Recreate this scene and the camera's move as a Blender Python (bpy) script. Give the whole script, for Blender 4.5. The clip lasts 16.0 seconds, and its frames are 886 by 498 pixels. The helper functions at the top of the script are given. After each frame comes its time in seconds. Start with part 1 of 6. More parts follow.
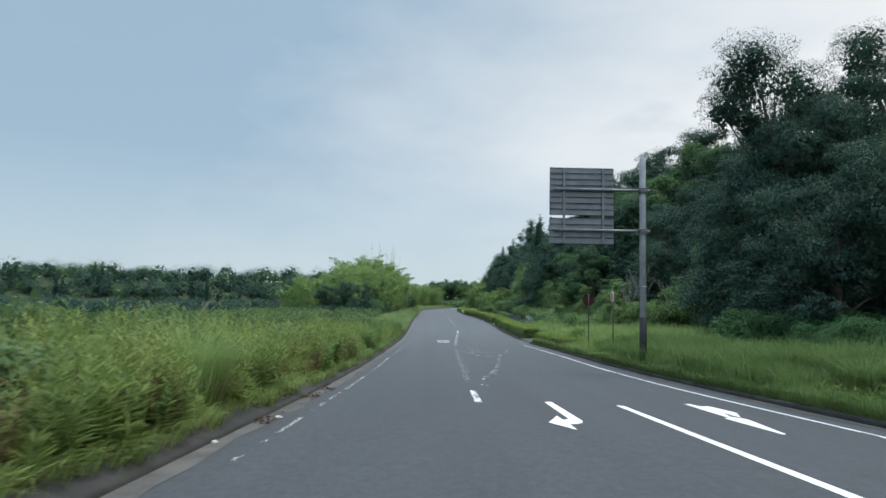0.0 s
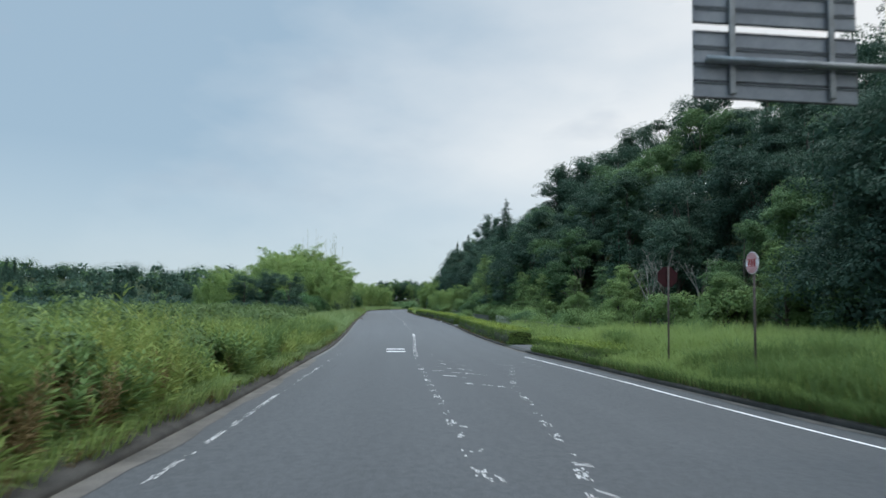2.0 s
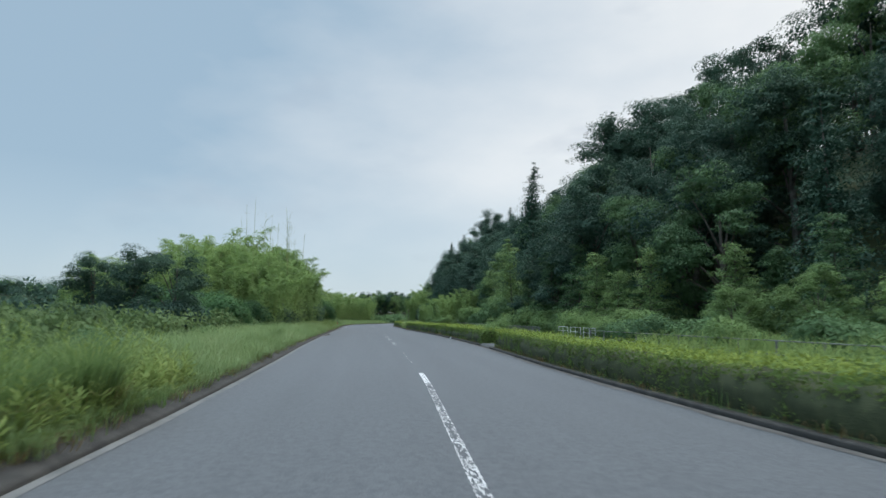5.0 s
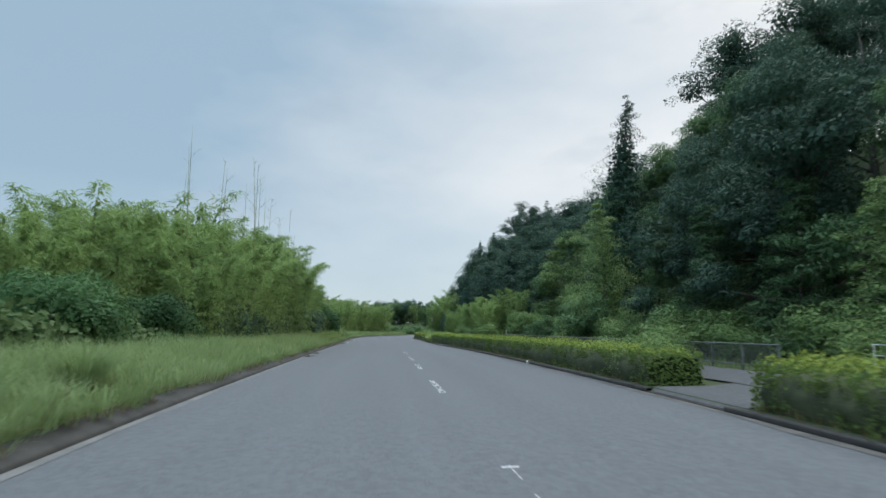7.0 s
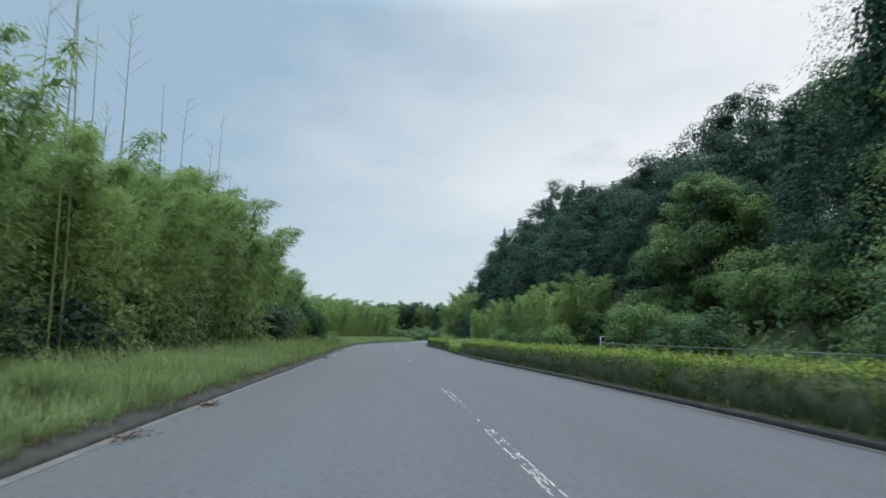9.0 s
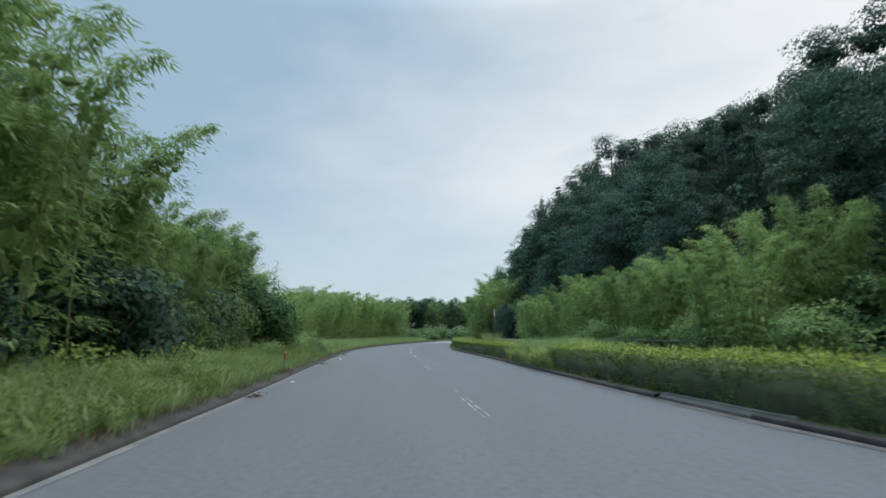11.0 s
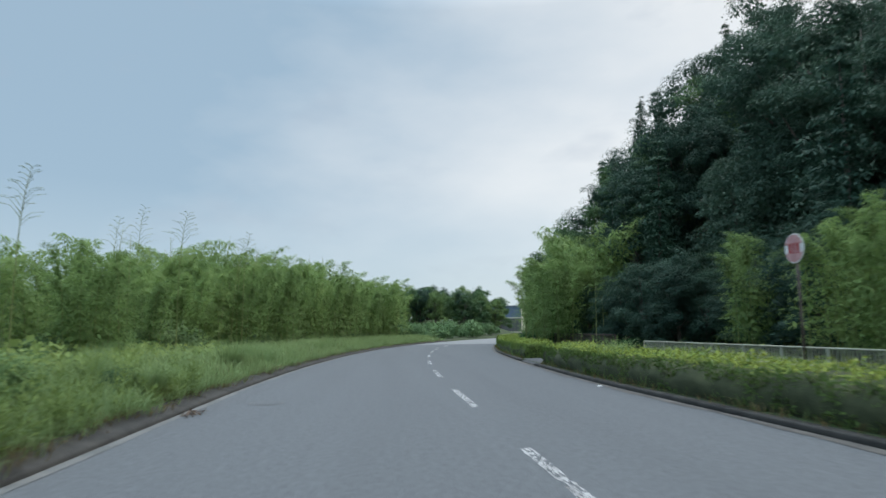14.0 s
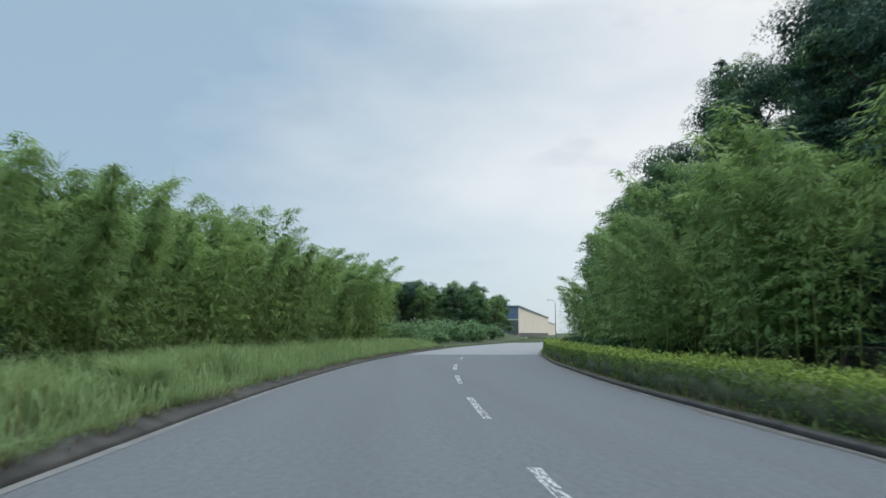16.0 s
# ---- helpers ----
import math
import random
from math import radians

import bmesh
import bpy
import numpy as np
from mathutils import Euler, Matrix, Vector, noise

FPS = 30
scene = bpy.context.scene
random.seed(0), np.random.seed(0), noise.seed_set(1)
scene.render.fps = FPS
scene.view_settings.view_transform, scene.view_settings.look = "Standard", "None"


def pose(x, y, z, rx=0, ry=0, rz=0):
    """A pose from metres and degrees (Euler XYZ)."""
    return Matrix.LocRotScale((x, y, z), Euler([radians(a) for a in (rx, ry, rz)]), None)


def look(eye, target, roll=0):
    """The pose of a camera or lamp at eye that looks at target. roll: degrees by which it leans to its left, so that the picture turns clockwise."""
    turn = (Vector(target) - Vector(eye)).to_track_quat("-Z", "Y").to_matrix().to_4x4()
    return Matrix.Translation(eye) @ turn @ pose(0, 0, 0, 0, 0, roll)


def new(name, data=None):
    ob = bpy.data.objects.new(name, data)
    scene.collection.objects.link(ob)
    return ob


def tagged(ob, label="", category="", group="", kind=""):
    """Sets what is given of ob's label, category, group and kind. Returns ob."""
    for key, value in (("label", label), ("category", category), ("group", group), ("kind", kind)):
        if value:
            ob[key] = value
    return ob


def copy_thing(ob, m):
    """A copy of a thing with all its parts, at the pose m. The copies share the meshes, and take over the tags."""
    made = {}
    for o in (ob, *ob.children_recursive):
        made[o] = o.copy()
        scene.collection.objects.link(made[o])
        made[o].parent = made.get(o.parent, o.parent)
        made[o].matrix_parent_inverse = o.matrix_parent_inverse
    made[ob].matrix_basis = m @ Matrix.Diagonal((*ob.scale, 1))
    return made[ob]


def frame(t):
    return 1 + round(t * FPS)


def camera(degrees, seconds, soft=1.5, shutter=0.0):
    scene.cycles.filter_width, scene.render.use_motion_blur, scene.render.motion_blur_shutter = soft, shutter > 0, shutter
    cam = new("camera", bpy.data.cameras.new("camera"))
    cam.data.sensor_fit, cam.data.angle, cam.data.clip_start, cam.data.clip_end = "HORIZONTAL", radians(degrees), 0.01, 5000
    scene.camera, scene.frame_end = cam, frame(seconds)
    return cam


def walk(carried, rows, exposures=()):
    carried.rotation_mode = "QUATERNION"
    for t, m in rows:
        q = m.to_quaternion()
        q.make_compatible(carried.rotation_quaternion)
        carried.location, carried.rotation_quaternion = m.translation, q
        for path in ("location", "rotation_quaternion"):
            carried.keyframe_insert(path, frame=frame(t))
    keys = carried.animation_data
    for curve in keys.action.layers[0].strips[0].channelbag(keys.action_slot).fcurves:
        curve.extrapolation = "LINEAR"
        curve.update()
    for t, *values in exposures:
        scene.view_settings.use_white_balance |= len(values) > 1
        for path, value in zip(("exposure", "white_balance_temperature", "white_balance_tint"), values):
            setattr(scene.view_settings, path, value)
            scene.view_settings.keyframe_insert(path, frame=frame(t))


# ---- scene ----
cam = camera(68.0, 16.0, shutter=0.25)
ROWS = [  # seconds, x, y, z, yaw, pitch, roll
    (0.0, -0.755, -4.910, 3.267, -0.37, 4.43, -1.18),
    (0.5, -0.824, -0.761, 3.086, -2.47, 4.43, -1.25),
    (1.0, -0.877, 3.667, 2.883, -3.69, 4.55, -1.39),
    (1.5, -0.833, 8.381, 2.647, -4.35, 4.64, -1.16),
    (2.0, -0.839, 13.316, 2.407, -4.86, 4.79, -1.32),
    (2.5, -0.822, 18.463, 2.208, -5.28, 5.11, -1.28),
    (3.0, -0.762, 23.801, 2.039, -5.80, 5.30, -1.07),
    (3.5, -0.666, 29.274, 1.881, -6.18, 5.53, -0.92),
    (3.7, -0.627, 31.483, 1.861, -6.31, 5.69, -0.93),
    (5.8, -0.085, 55.411, 1.526, -5.84, 6.43, -0.22),
    (6.0, -0.060, 57.959, 1.513, -5.65, 6.59, -0.17),
    (6.5, -0.059, 64.494, 1.516, -5.22, 6.84, -0.33),
    (7.0, -0.100, 71.154, 1.524, -4.81, 7.06, -0.53),
    (7.5, -0.257, 77.851, 1.577, -4.60, 7.19, -0.49),
    (8.0, -0.358, 84.528, 1.600, -4.50, 7.26, -0.78),
    (8.5, -0.404, 91.195, 1.600, -4.47, 7.33, -0.67),
    (9.0, -0.497, 97.956, 1.600, -4.51, 7.45, -0.46),
    (9.2, -0.541, 100.656, 1.600, -4.55, 7.60, -0.36),
    (11.3, -0.993, 128.366, 1.600, -3.85, 7.28, 0.90),
    (11.5, -1.048, 131.137, 1.600, -3.95, 7.21, 0.94),
    (12.0, -1.183, 138.173, 1.600, -3.99, 7.15, 0.97),
    (12.5, -1.305, 145.360, 1.600, -4.10, 7.16, 0.96),
    (13.0, -1.431, 152.550, 1.600, -4.24, 7.14, 0.88),
    (13.5, -1.544, 159.688, 1.600, -4.41, 7.09, 0.78),
    (14.0, -1.595, 166.747, 1.600, -4.56, 7.07, 0.66),
    (14.5, -1.642, 173.792, 1.600, -4.73, 7.15, 0.47),
    (15.0, -1.644, 180.780, 1.600, -4.95, 7.26, 0.23),
    (15.5, -1.607, 187.537, 1.600, -5.46, 7.23, 0.02),
    (16.0, -1.517, 194.243, 1.600, -6.35, 7.26, -0.22),
]
walk(cam, [(t, pose(x, y, z, 90 + pitch, roll, yaw)) for t, x, y, z, yaw, pitch, roll in ROWS])

# ---- light ----
world = bpy.data.worlds.new("sky")
scene.world = world
world.use_nodes = True
wn, wl = world.node_tree.nodes, world.node_tree.links
wn.clear()
SUN_EL, SUN_AZ = radians(70), radians(10)  # azimuth from +y towards +x
SKY = 0.12


def wmath(op, *args, clamp=False):
    n = wn.new("ShaderNodeMath")
    n.operation, n.use_clamp = op, clamp
    for k, x in enumerate(args):
        if isinstance(x, (int, float)):
            n.inputs[k].default_value = x
        else:
            wl.new(x, n.inputs[k])
    return n.outputs[0]


def wmix(f, x, y):
    n = wn.new("ShaderNodeMix")
    n.data_type = "RGBA"
    for s, v in (("Factor", f), ("A", x), ("B", y)):
        if isinstance(v, tuple):
            n.inputs[s].default_value = (*[q / SKY for q in v], 1)
        elif isinstance(v, float):
            n.inputs[s].default_value = v
        else:
            wl.new(v, n.inputs[s])
    return n.outputs["Result"]


sky = wn.new("ShaderNodeTexSky")
sky.sky_type, sky.sun_disc = "NISHITA", False
sky.sun_elevation, sky.sun_rotation = SUN_EL, SUN_AZ
sky.air_density, sky.dust_density, sky.ozone_density = 1.0, 1.0, 2.0
tc = wn.new("ShaderNodeTexCoord")
sep = wn.new("ShaderNodeSeparateXYZ")
wl.new(tc.outputs["Generated"], sep.inputs[0])
# overcast: thin streaked cloud, whiter towards the hidden sun and the horizon, brighter overhead
cmap = wn.new("ShaderNodeMapping")
cmap.inputs["Scale"].default_value = (1.0, 1.0, 2.2)
cmap.inputs["Rotation"].default_value = (0.2, 0.9, 0.3)
wl.new(tc.outputs["Generated"], cmap.inputs["Vector"])
cl = wn.new("ShaderNodeTexNoise")
cl.inputs["Scale"].default_value, cl.inputs["Detail"].default_value, cl.inputs["Roughness"].default_value = 2.2, 6.0, 0.5
wl.new(cmap.outputs["Vector"], cl.inputs["Vector"])
wisp = wn.new("ShaderNodeTexNoise")
wisp.inputs["Scale"].default_value, wisp.inputs["Detail"].default_value = 5.0, 4.0
wl.new(cmap.outputs["Vector"], wisp.inputs["Vector"])
toward = wmath("ADD", wmath("MULTIPLY", sep.outputs["X"], 1.5), wmath("MULTIPLY", sep.outputs["Y"], 0.12))
white = wmath("ADD", wmath("MULTIPLY", toward, 0.95), wmath("MULTIPLY_ADD", cl.outputs["Fac"], 1.4, -0.36))
white = wmath("SUBTRACT", white, wmath("MULTIPLY", sep.outputs["Z"], 0.25), clamp=True)
cloud = wmix(white, (0.34, 0.475, 0.585), (0.90, 0.915, 0.90))
low = wmath("MULTIPLY_ADD", sep.outputs["Z"], -5.5, 1.15, clamp=True)
cloud = wmix(wmath("MULTIPLY", low, 0.75), cloud, (0.54, 0.66, 0.74))
grey = wmath("MULTIPLY_ADD", wisp.outputs["Fac"], 5.0, -2.95, clamp=True)
cloud = wmix(wmath("MULTIPLY", grey, 0.45), cloud, (0.40, 0.47, 0.55))
both = wmix(0.85, sky.outputs["Color"], cloud)
lift = wmath("MULTIPLY_ADD", wmath("MULTIPLY_ADD", sep.outputs["Z"], 2.2, -1.0, clamp=True), 3.4, 1.0)
bg, wo = wn.new("ShaderNodeBackground"), wn.new("ShaderNodeOutputWorld")
wl.new(both, bg.inputs["Color"])
wl.new(wmath("MULTIPLY", lift, SKY), bg.inputs["Strength"])
wl.new(bg.outputs["Background"], wo.inputs["Surface"])
sun = new("sun", bpy.data.lights.new("sun", "SUN"))
sun.data.energy, sun.data.angle, sun.data.color = 1.3, radians(25), (1.0, 0.95, 0.88)
sun.matrix_world = look((0, 0, 0), (-math.sin(SUN_AZ) * math.cos(SUN_EL), -math.cos(SUN_AZ) * math.cos(SUN_EL), -math.sin(SUN_EL)))
scene.view_settings.exposure = 0.08

# ---- materials ----


def material(name, dark, light, scale=8.0, rough=0.8, bump=0.2, metal=0.0, fine=60.0, fine_amount=0.35, spec=0.3, detail=5.0):
    """Two-scale mottled surface in object space."""
    m = bpy.data.materials.new(name)
    m.use_nodes = True
    n, l = m.node_tree.nodes, m.node_tree.links
    p = n["Principled BSDF"]
    t = n.new("ShaderNodeTexCoord")
    a, b = n.new("ShaderNodeTexNoise"), n.new("ShaderNodeTexNoise")
    a.inputs["Scale"].default_value, a.inputs["Detail"].default_value = scale, detail
    b.inputs["Scale"].default_value, b.inputs["Detail"].default_value = fine, 3.0
    for x in (a, b):
        l.new(t.outputs["Object"], x.inputs["Vector"])
    mx = n.new("ShaderNodeMath")
    mx.operation = "MULTIPLY_ADD"
    mx.inputs[1].default_value, mx.use_clamp = fine_amount, True
    sub = n.new("ShaderNodeMath")
    sub.operation = "SUBTRACT"
    sub.inputs[1].default_value = 0.5
    l.new(b.outputs["Fac"], sub.inputs[0])
    l.new(sub.outputs[0], mx.inputs[0])
    l.new(a.outputs["Fac"], mx.inputs[2])
    r = n.new("ShaderNodeValToRGB")
    r.color_ramp.elements[0].position, r.color_ramp.elements[1].position = 0.3, 0.7
    r.color_ramp.elements[0].color, r.color_ramp.elements[1].color = (*dark, 1), (*light, 1)
    l.new(mx.outputs[0], r.inputs["Fac"])
    l.new(r.outputs["Color"], p.inputs["Base Color"])
    p.inputs["Roughness"].default_value, p.inputs["Metallic"].default_value = rough, metal
    p.inputs["Specular IOR Level"].default_value = spec
    if bump:
        bu = n.new("ShaderNodeBump")
        bu.inputs["Strength"].default_value, bu.inputs["Distance"].default_value = bump, 0.02
        l.new(b.outputs["Fac"], bu.inputs["Height"])
        l.new(bu.outputs["Normal"], p.inputs["Normal"])
    return m


def foliage(name, dark, mid, light, through_light=0.35, rough=0.65, patch=0.5):
    """Leaves: each leaf its own shade, whole plants and patches vary too; some light passes through."""
    m = bpy.data.materials.new(name)
    m.use_nodes = True
    n, l = m.node_tree.nodes, m.node_tree.links
    p, o = n["Principled BSDF"], n["Material Output"]
    g, oi, t = n.new("ShaderNodeNewGeometry"), n.new("ShaderNodeObjectInfo"), n.new("ShaderNodeTexCoord")
    nz = n.new("ShaderNodeTexNoise")
    nz.inputs["Scale"].default_value, nz.inputs["Detail"].default_value = patch, 2.0
    l.new(t.outputs["Object"], nz.inputs["Vector"])

    def madd(src, k, add):
        x = n.new("ShaderNodeMath")
        x.operation = "MULTIPLY_ADD"
        x.inputs[1].default_value = k
        l.new(src, x.inputs[0])
        if isinstance(add, float):
            x.inputs[2].default_value = add
        else:
            l.new(add, x.inputs[2])
        return x.outputs[0]

    fz = n.new("ShaderNodeTexNoise")
    fz.inputs["Scale"].default_value, fz.inputs["Detail"].default_value, fz.inputs["Roughness"].default_value = 4.5, 4.0, 0.7
    l.new(t.outputs["Object"], fz.inputs["Vector"])
    bu = n.new("ShaderNodeBump")
    bu.inputs["Strength"].default_value, bu.inputs["Distance"].default_value = 0.25, 0.1
    l.new(fz.outputs["Fac"], bu.inputs["Height"])
    l.new(bu.outputs["Normal"], p.inputs["Normal"])
    v = madd(g.outputs["Random Per Island"], 0.16, madd(oi.outputs["Random"], 0.34, madd(nz.outputs["Fac"], 0.7, madd(fz.outputs["Fac"], 0.34, -0.32))))
    r = n.new("ShaderNodeValToRGB")
    e = r.color_ramp.elements
    e[0].position, e[1].position = 0.05, 0.95
    e[0].color, e[1].color = (*dark, 1), (*light, 1)
    x = e.new(0.5)
    x.color = (*mid, 1)
    l.new(v, r.inputs["Fac"])
    l.new(r.outputs["Color"], p.inputs["Base Color"])
    p.inputs["Roughness"].default_value = rough
    p.inputs["Specular IOR Level"].default_value = 0.12
    tr = n.new("ShaderNodeBsdfTranslucent")
    l.new(r.outputs["Color"], tr.inputs["Color"])
    ms = n.new("ShaderNodeMixShader")
    ms.inputs["Fac"].default_value = through_light
    l.new(p.outputs["BSDF"], ms.inputs[1])
    l.new(tr.outputs["BSDF"], ms.inputs[2])
    l.new(ms.outputs["Shader"], o.inputs["Surface"])
    return m


M_ASPHALT = material("asphalt", (0.07, 0.076, 0.083), (0.109, 0.117, 0.126), 9.0, 0.85, 0.16, fine=65.0, fine_amount=2.0, spec=0.25, detail=6.0)
# the first stretch of the road is darker and fades into the rest
nt = M_ASPHALT.node_tree
geo, sx, near_tone, mul = nt.nodes.new("ShaderNodeNewGeometry"), nt.nodes.new("ShaderNodeSeparateXYZ"), nt.nodes.new("ShaderNodeMapRange"), nt.nodes.new("ShaderNodeMix")
nt.links.new(geo.outputs["Position"], sx.inputs[0])
nt.links.new(sx.outputs["Y"], near_tone.inputs["Value"])
near_tone.inputs["From Min"].default_value, near_tone.inputs["From Max"].default_value = 10.0, 70.0
near_tone.inputs["To Min"].default_value, near_tone.inputs["To Max"].default_value = 0.58, 1.0
mul.data_type, mul.blend_type = "RGBA", "MULTIPLY"
mul.inputs["Factor"].default_value = 1.0
nt.links.new(nt.nodes["Color Ramp"].outputs["Color"], mul.inputs["A"])
nt.links.new(near_tone.outputs["Result"], mul.inputs["B"])
nt.links.new(mul.outputs["Result"], nt.nodes["Principled BSDF"].inputs["Base Color"])
# faint lengthwise wheel tracks and stains
wm, wt, wr, mul2 = nt.nodes.new("ShaderNodeMapping"), nt.nodes.new("ShaderNodeTexNoise"), nt.nodes.new("ShaderNodeMapRange"), nt.nodes.new("ShaderNodeMix")
wm.inputs["Scale"].default_value = (0.9, 0.035, 1.0)
wt.inputs["Scale"].default_value, wt.inputs["Detail"].default_value = 1.0, 4.0
wr.inputs["From Min"].default_value, wr.inputs["From Max"].default_value = 0.3, 0.7
wr.inputs["To Min"].default_value, wr.inputs["To Max"].default_value = 0.94, 1.06
nt.links.new(geo.outputs["Position"], wm.inputs["Vector"])
nt.links.new(wm.outputs["Vector"], wt.inputs["Vector"])
nt.links.new(wt.outputs["Fac"], wr.inputs["Value"])
mul2.data_type, mul2.blend_type = "RGBA", "MULTIPLY"
mul2.inputs["Factor"].default_value = 1.0
nt.links.new(mul.outputs["Result"], mul2.inputs["A"])
nt.links.new(wr.outputs["Result"], mul2.inputs["B"])
nt.links.new(mul2.outputs["Result"], nt.nodes["Principled BSDF"].inputs["Base Color"])
M_ASPHALT_NEW = material("asphalt_relaid", (0.135, 0.142, 0.15), (0.17, 0.175, 0.18), 0.6, 0.7, 0.4, fine=90.0)
M_PAINT = material("road_paint", (0.6, 0.6, 0.6), (0.8, 0.8, 0.8), 1.2, 0.6, 0.15, fine=40.0)
M_CONCRETE = material("concrete", (0.095, 0.1, 0.1), (0.155, 0.156, 0.152), 1.5, 0.9, 0.4, fine=35.0)
# dirty concrete, with the shade under the overhanging growth painted in
M_KERB = material("kerb_concrete_shaded", (0.022, 0.022, 0.021), (0.052, 0.05, 0.046), 2.0, 0.9, 0.5, fine=30.0)
M_DIRT = material("gutter_dirt", (0.06, 0.058, 0.055), (0.13, 0.12, 0.11), 1.2, 0.95, 0.5, fine=25.0)
M_SOIL = material("soil", (0.022, 0.034, 0.014), (0.045, 0.062, 0.022), 0.4, 0.95, 0.6, fine=14.0)
M_GALV = material("galvanised_steel", (0.19, 0.195, 0.2), (0.28, 0.29, 0.3), 3.0, 0.5, 0.05, metal=0.6, fine=25.0)
M_ALU = material("sign_back_aluminium", (0.19, 0.2, 0.225), (0.26, 0.275, 0.3), 2.0, 0.45, 0.03, metal=0.4, fine=20.0)
M_BLACK = material("black_band", (0.012, 0.012, 0.013), (0.03, 0.03, 0.032), 6.0, 0.6, 0.1)
M_RED = material("red_sign_paint", (0.32, 0.03, 0.035), (0.45, 0.06, 0.06), 6.0, 0.5, 0.03)
M_WHITE = material("white_sign_paint", (0.6, 0.56, 0.56), (0.78, 0.76, 0.76), 6.0, 0.5, 0.03)
M_MAROON = material("dull_maroon_paint", (0.036, 0.009, 0.012), (0.065, 0.014, 0.018), 6.0, 0.6, 0.03)
M_FADED = material("faded_red_paint", (0.42, 0.2, 0.2), (0.58, 0.34, 0.34), 6.0, 0.5, 0.03)
M_PAINT_WORN = material("worn_road_paint", (0.24, 0.24, 0.24), (0.52, 0.52, 0.52), 3.0, 0.7, 0.2, fine=50.0, fine_amount=0.8)
# twig brown with the shade between the leaves put into it
M_HEDGE_CORE = material("hedge_inside_shaded", (0.03, 0.04, 0.018), (0.065, 0.075, 0.036), 3.0, 0.95, 0.6, fine=30.0)
M_PATH = material("footpath_asphalt", (0.052, 0.055, 0.058), (0.085, 0.088, 0.092), 6.0, 0.9, 0.3, fine=60.0, fine_amount=1.2)
M_LITTER = material("white_litter", (0.5, 0.52, 0.52), (0.75, 0.76, 0.76), 9.0, 0.6, 0.2)
M_DEBRIS = material("dead_leaf_litter", (0.05, 0.035, 0.024), (0.13, 0.085, 0.055), 9.0, 0.9, 0.4)
M_RUST = material("brown_post_paint", (0.06, 0.045, 0.04), (0.12, 0.09, 0.08), 6.0, 0.6, 0.1)
M_FENCE = material("fence_grey_paint", (0.1, 0.11, 0.1), (0.19, 0.2, 0.19), 4.0, 0.6, 0.05)
M_PALE = material("pale_fence_paint", (0.34, 0.34, 0.26), (0.46, 0.46, 0.37), 3.0, 0.6, 0.05)
M_RAIL = material("white_rail_paint", (0.36, 0.38, 0.38), (0.6, 0.62, 0.62), 3.0, 0.5, 0.05)
M_BARK = material("bark", (0.05, 0.042, 0.035), (0.13, 0.115, 0.1), 3.0, 0.9, 0.8, fine=18.0)
M_DEAD = material("bare_wood", (0.12, 0.115, 0.1), (0.22, 0.205, 0.19), 3.0, 0.9, 0.5, fine=18.0)
M_CULM = material("bamboo_culm", (0.12, 0.16, 0.05), (0.24, 0.27, 0.1), 2.0, 0.45, 0.1)
M_WALL = material("cream_cladding", (0.72, 0.64, 0.54), (0.82, 0.74, 0.64), 0.3, 0.7, 0.05)
M_ROOF = material("blue_grey_cladding", (0.12, 0.17, 0.25), (0.18, 0.24, 0.33), 0.4, 0.5, 0.05)
M_LEAF_DARK = foliage("leaf_dark", (0.027, 0.06, 0.048), (0.048, 0.094, 0.066), (0.076, 0.134, 0.08), 0.3, patch=0.3)
M_LEAF_MID = foliage("leaf_mid", (0.048, 0.098, 0.048), (0.09, 0.165, 0.072), (0.148, 0.238, 0.09), 0.34, patch=0.35)
M_LEAF_LIGHT = foliage("leaf_light", (0.08, 0.14, 0.055), (0.16, 0.25, 0.09), (0.265, 0.355, 0.14), 0.35, patch=0.5)
M_CEDAR = foliage("cedar_needles", (0.024, 0.057, 0.044), (0.042, 0.09, 0.06), (0.066, 0.124, 0.07), 0.25, patch=0.4)
M_BAMBOO = foliage("bamboo_leaf", (0.1, 0.165, 0.055), (0.19, 0.29, 0.095), (0.3, 0.39, 0.145), 0.42, patch=0.25)
M_GRASS = foliage("grass_blade", (0.0683, 0.121, 0.0375), (0.142, 0.218, 0.075), (0.242, 0.315, 0.138), 0.4, patch=0.25)
M_GRASS_PALE = foliage("grass_pale", (0.125, 0.195, 0.08), (0.21, 0.295, 0.123), (0.325, 0.4, 0.205), 0.4, patch=0.3)
M_MEADOW = foliage("meadow_blade", (0.17, 0.25, 0.085), (0.28, 0.375, 0.13), (0.4, 0.48, 0.21), 0.42, patch=0.2)
M_DRY = foliage("dry_grass", (0.1, 0.075, 0.035), (0.17, 0.13, 0.06), (0.25, 0.2, 0.1), 0.3, patch=0.6)
M_WEED = foliage("weed_leaf", (0.11, 0.165, 0.052), (0.205, 0.28, 0.085), (0.35, 0.395, 0.13), 0.35, patch=0.5)
M_BLOOM = foliage("weed_bloom", (0.12, 0.16, 0.04), (0.24, 0.28, 0.08), (0.42, 0.42, 0.16), 0.35, patch=0.6)
M_HEDGE = foliage("hedge_leaf", (0.07, 0.125, 0.035), (0.15, 0.225, 0.06), (0.26, 0.32, 0.085), 0.3, patch=0.6)
# yellow new growth, brightened further to paint sunlight on the clipped top
M_HEDGE_TOP = foliage("hedge_shoots_lit", (0.1, 0.16, 0.03), (0.2, 0.265, 0.05), (0.33, 0.37, 0.085), 0.35, patch=0.6)
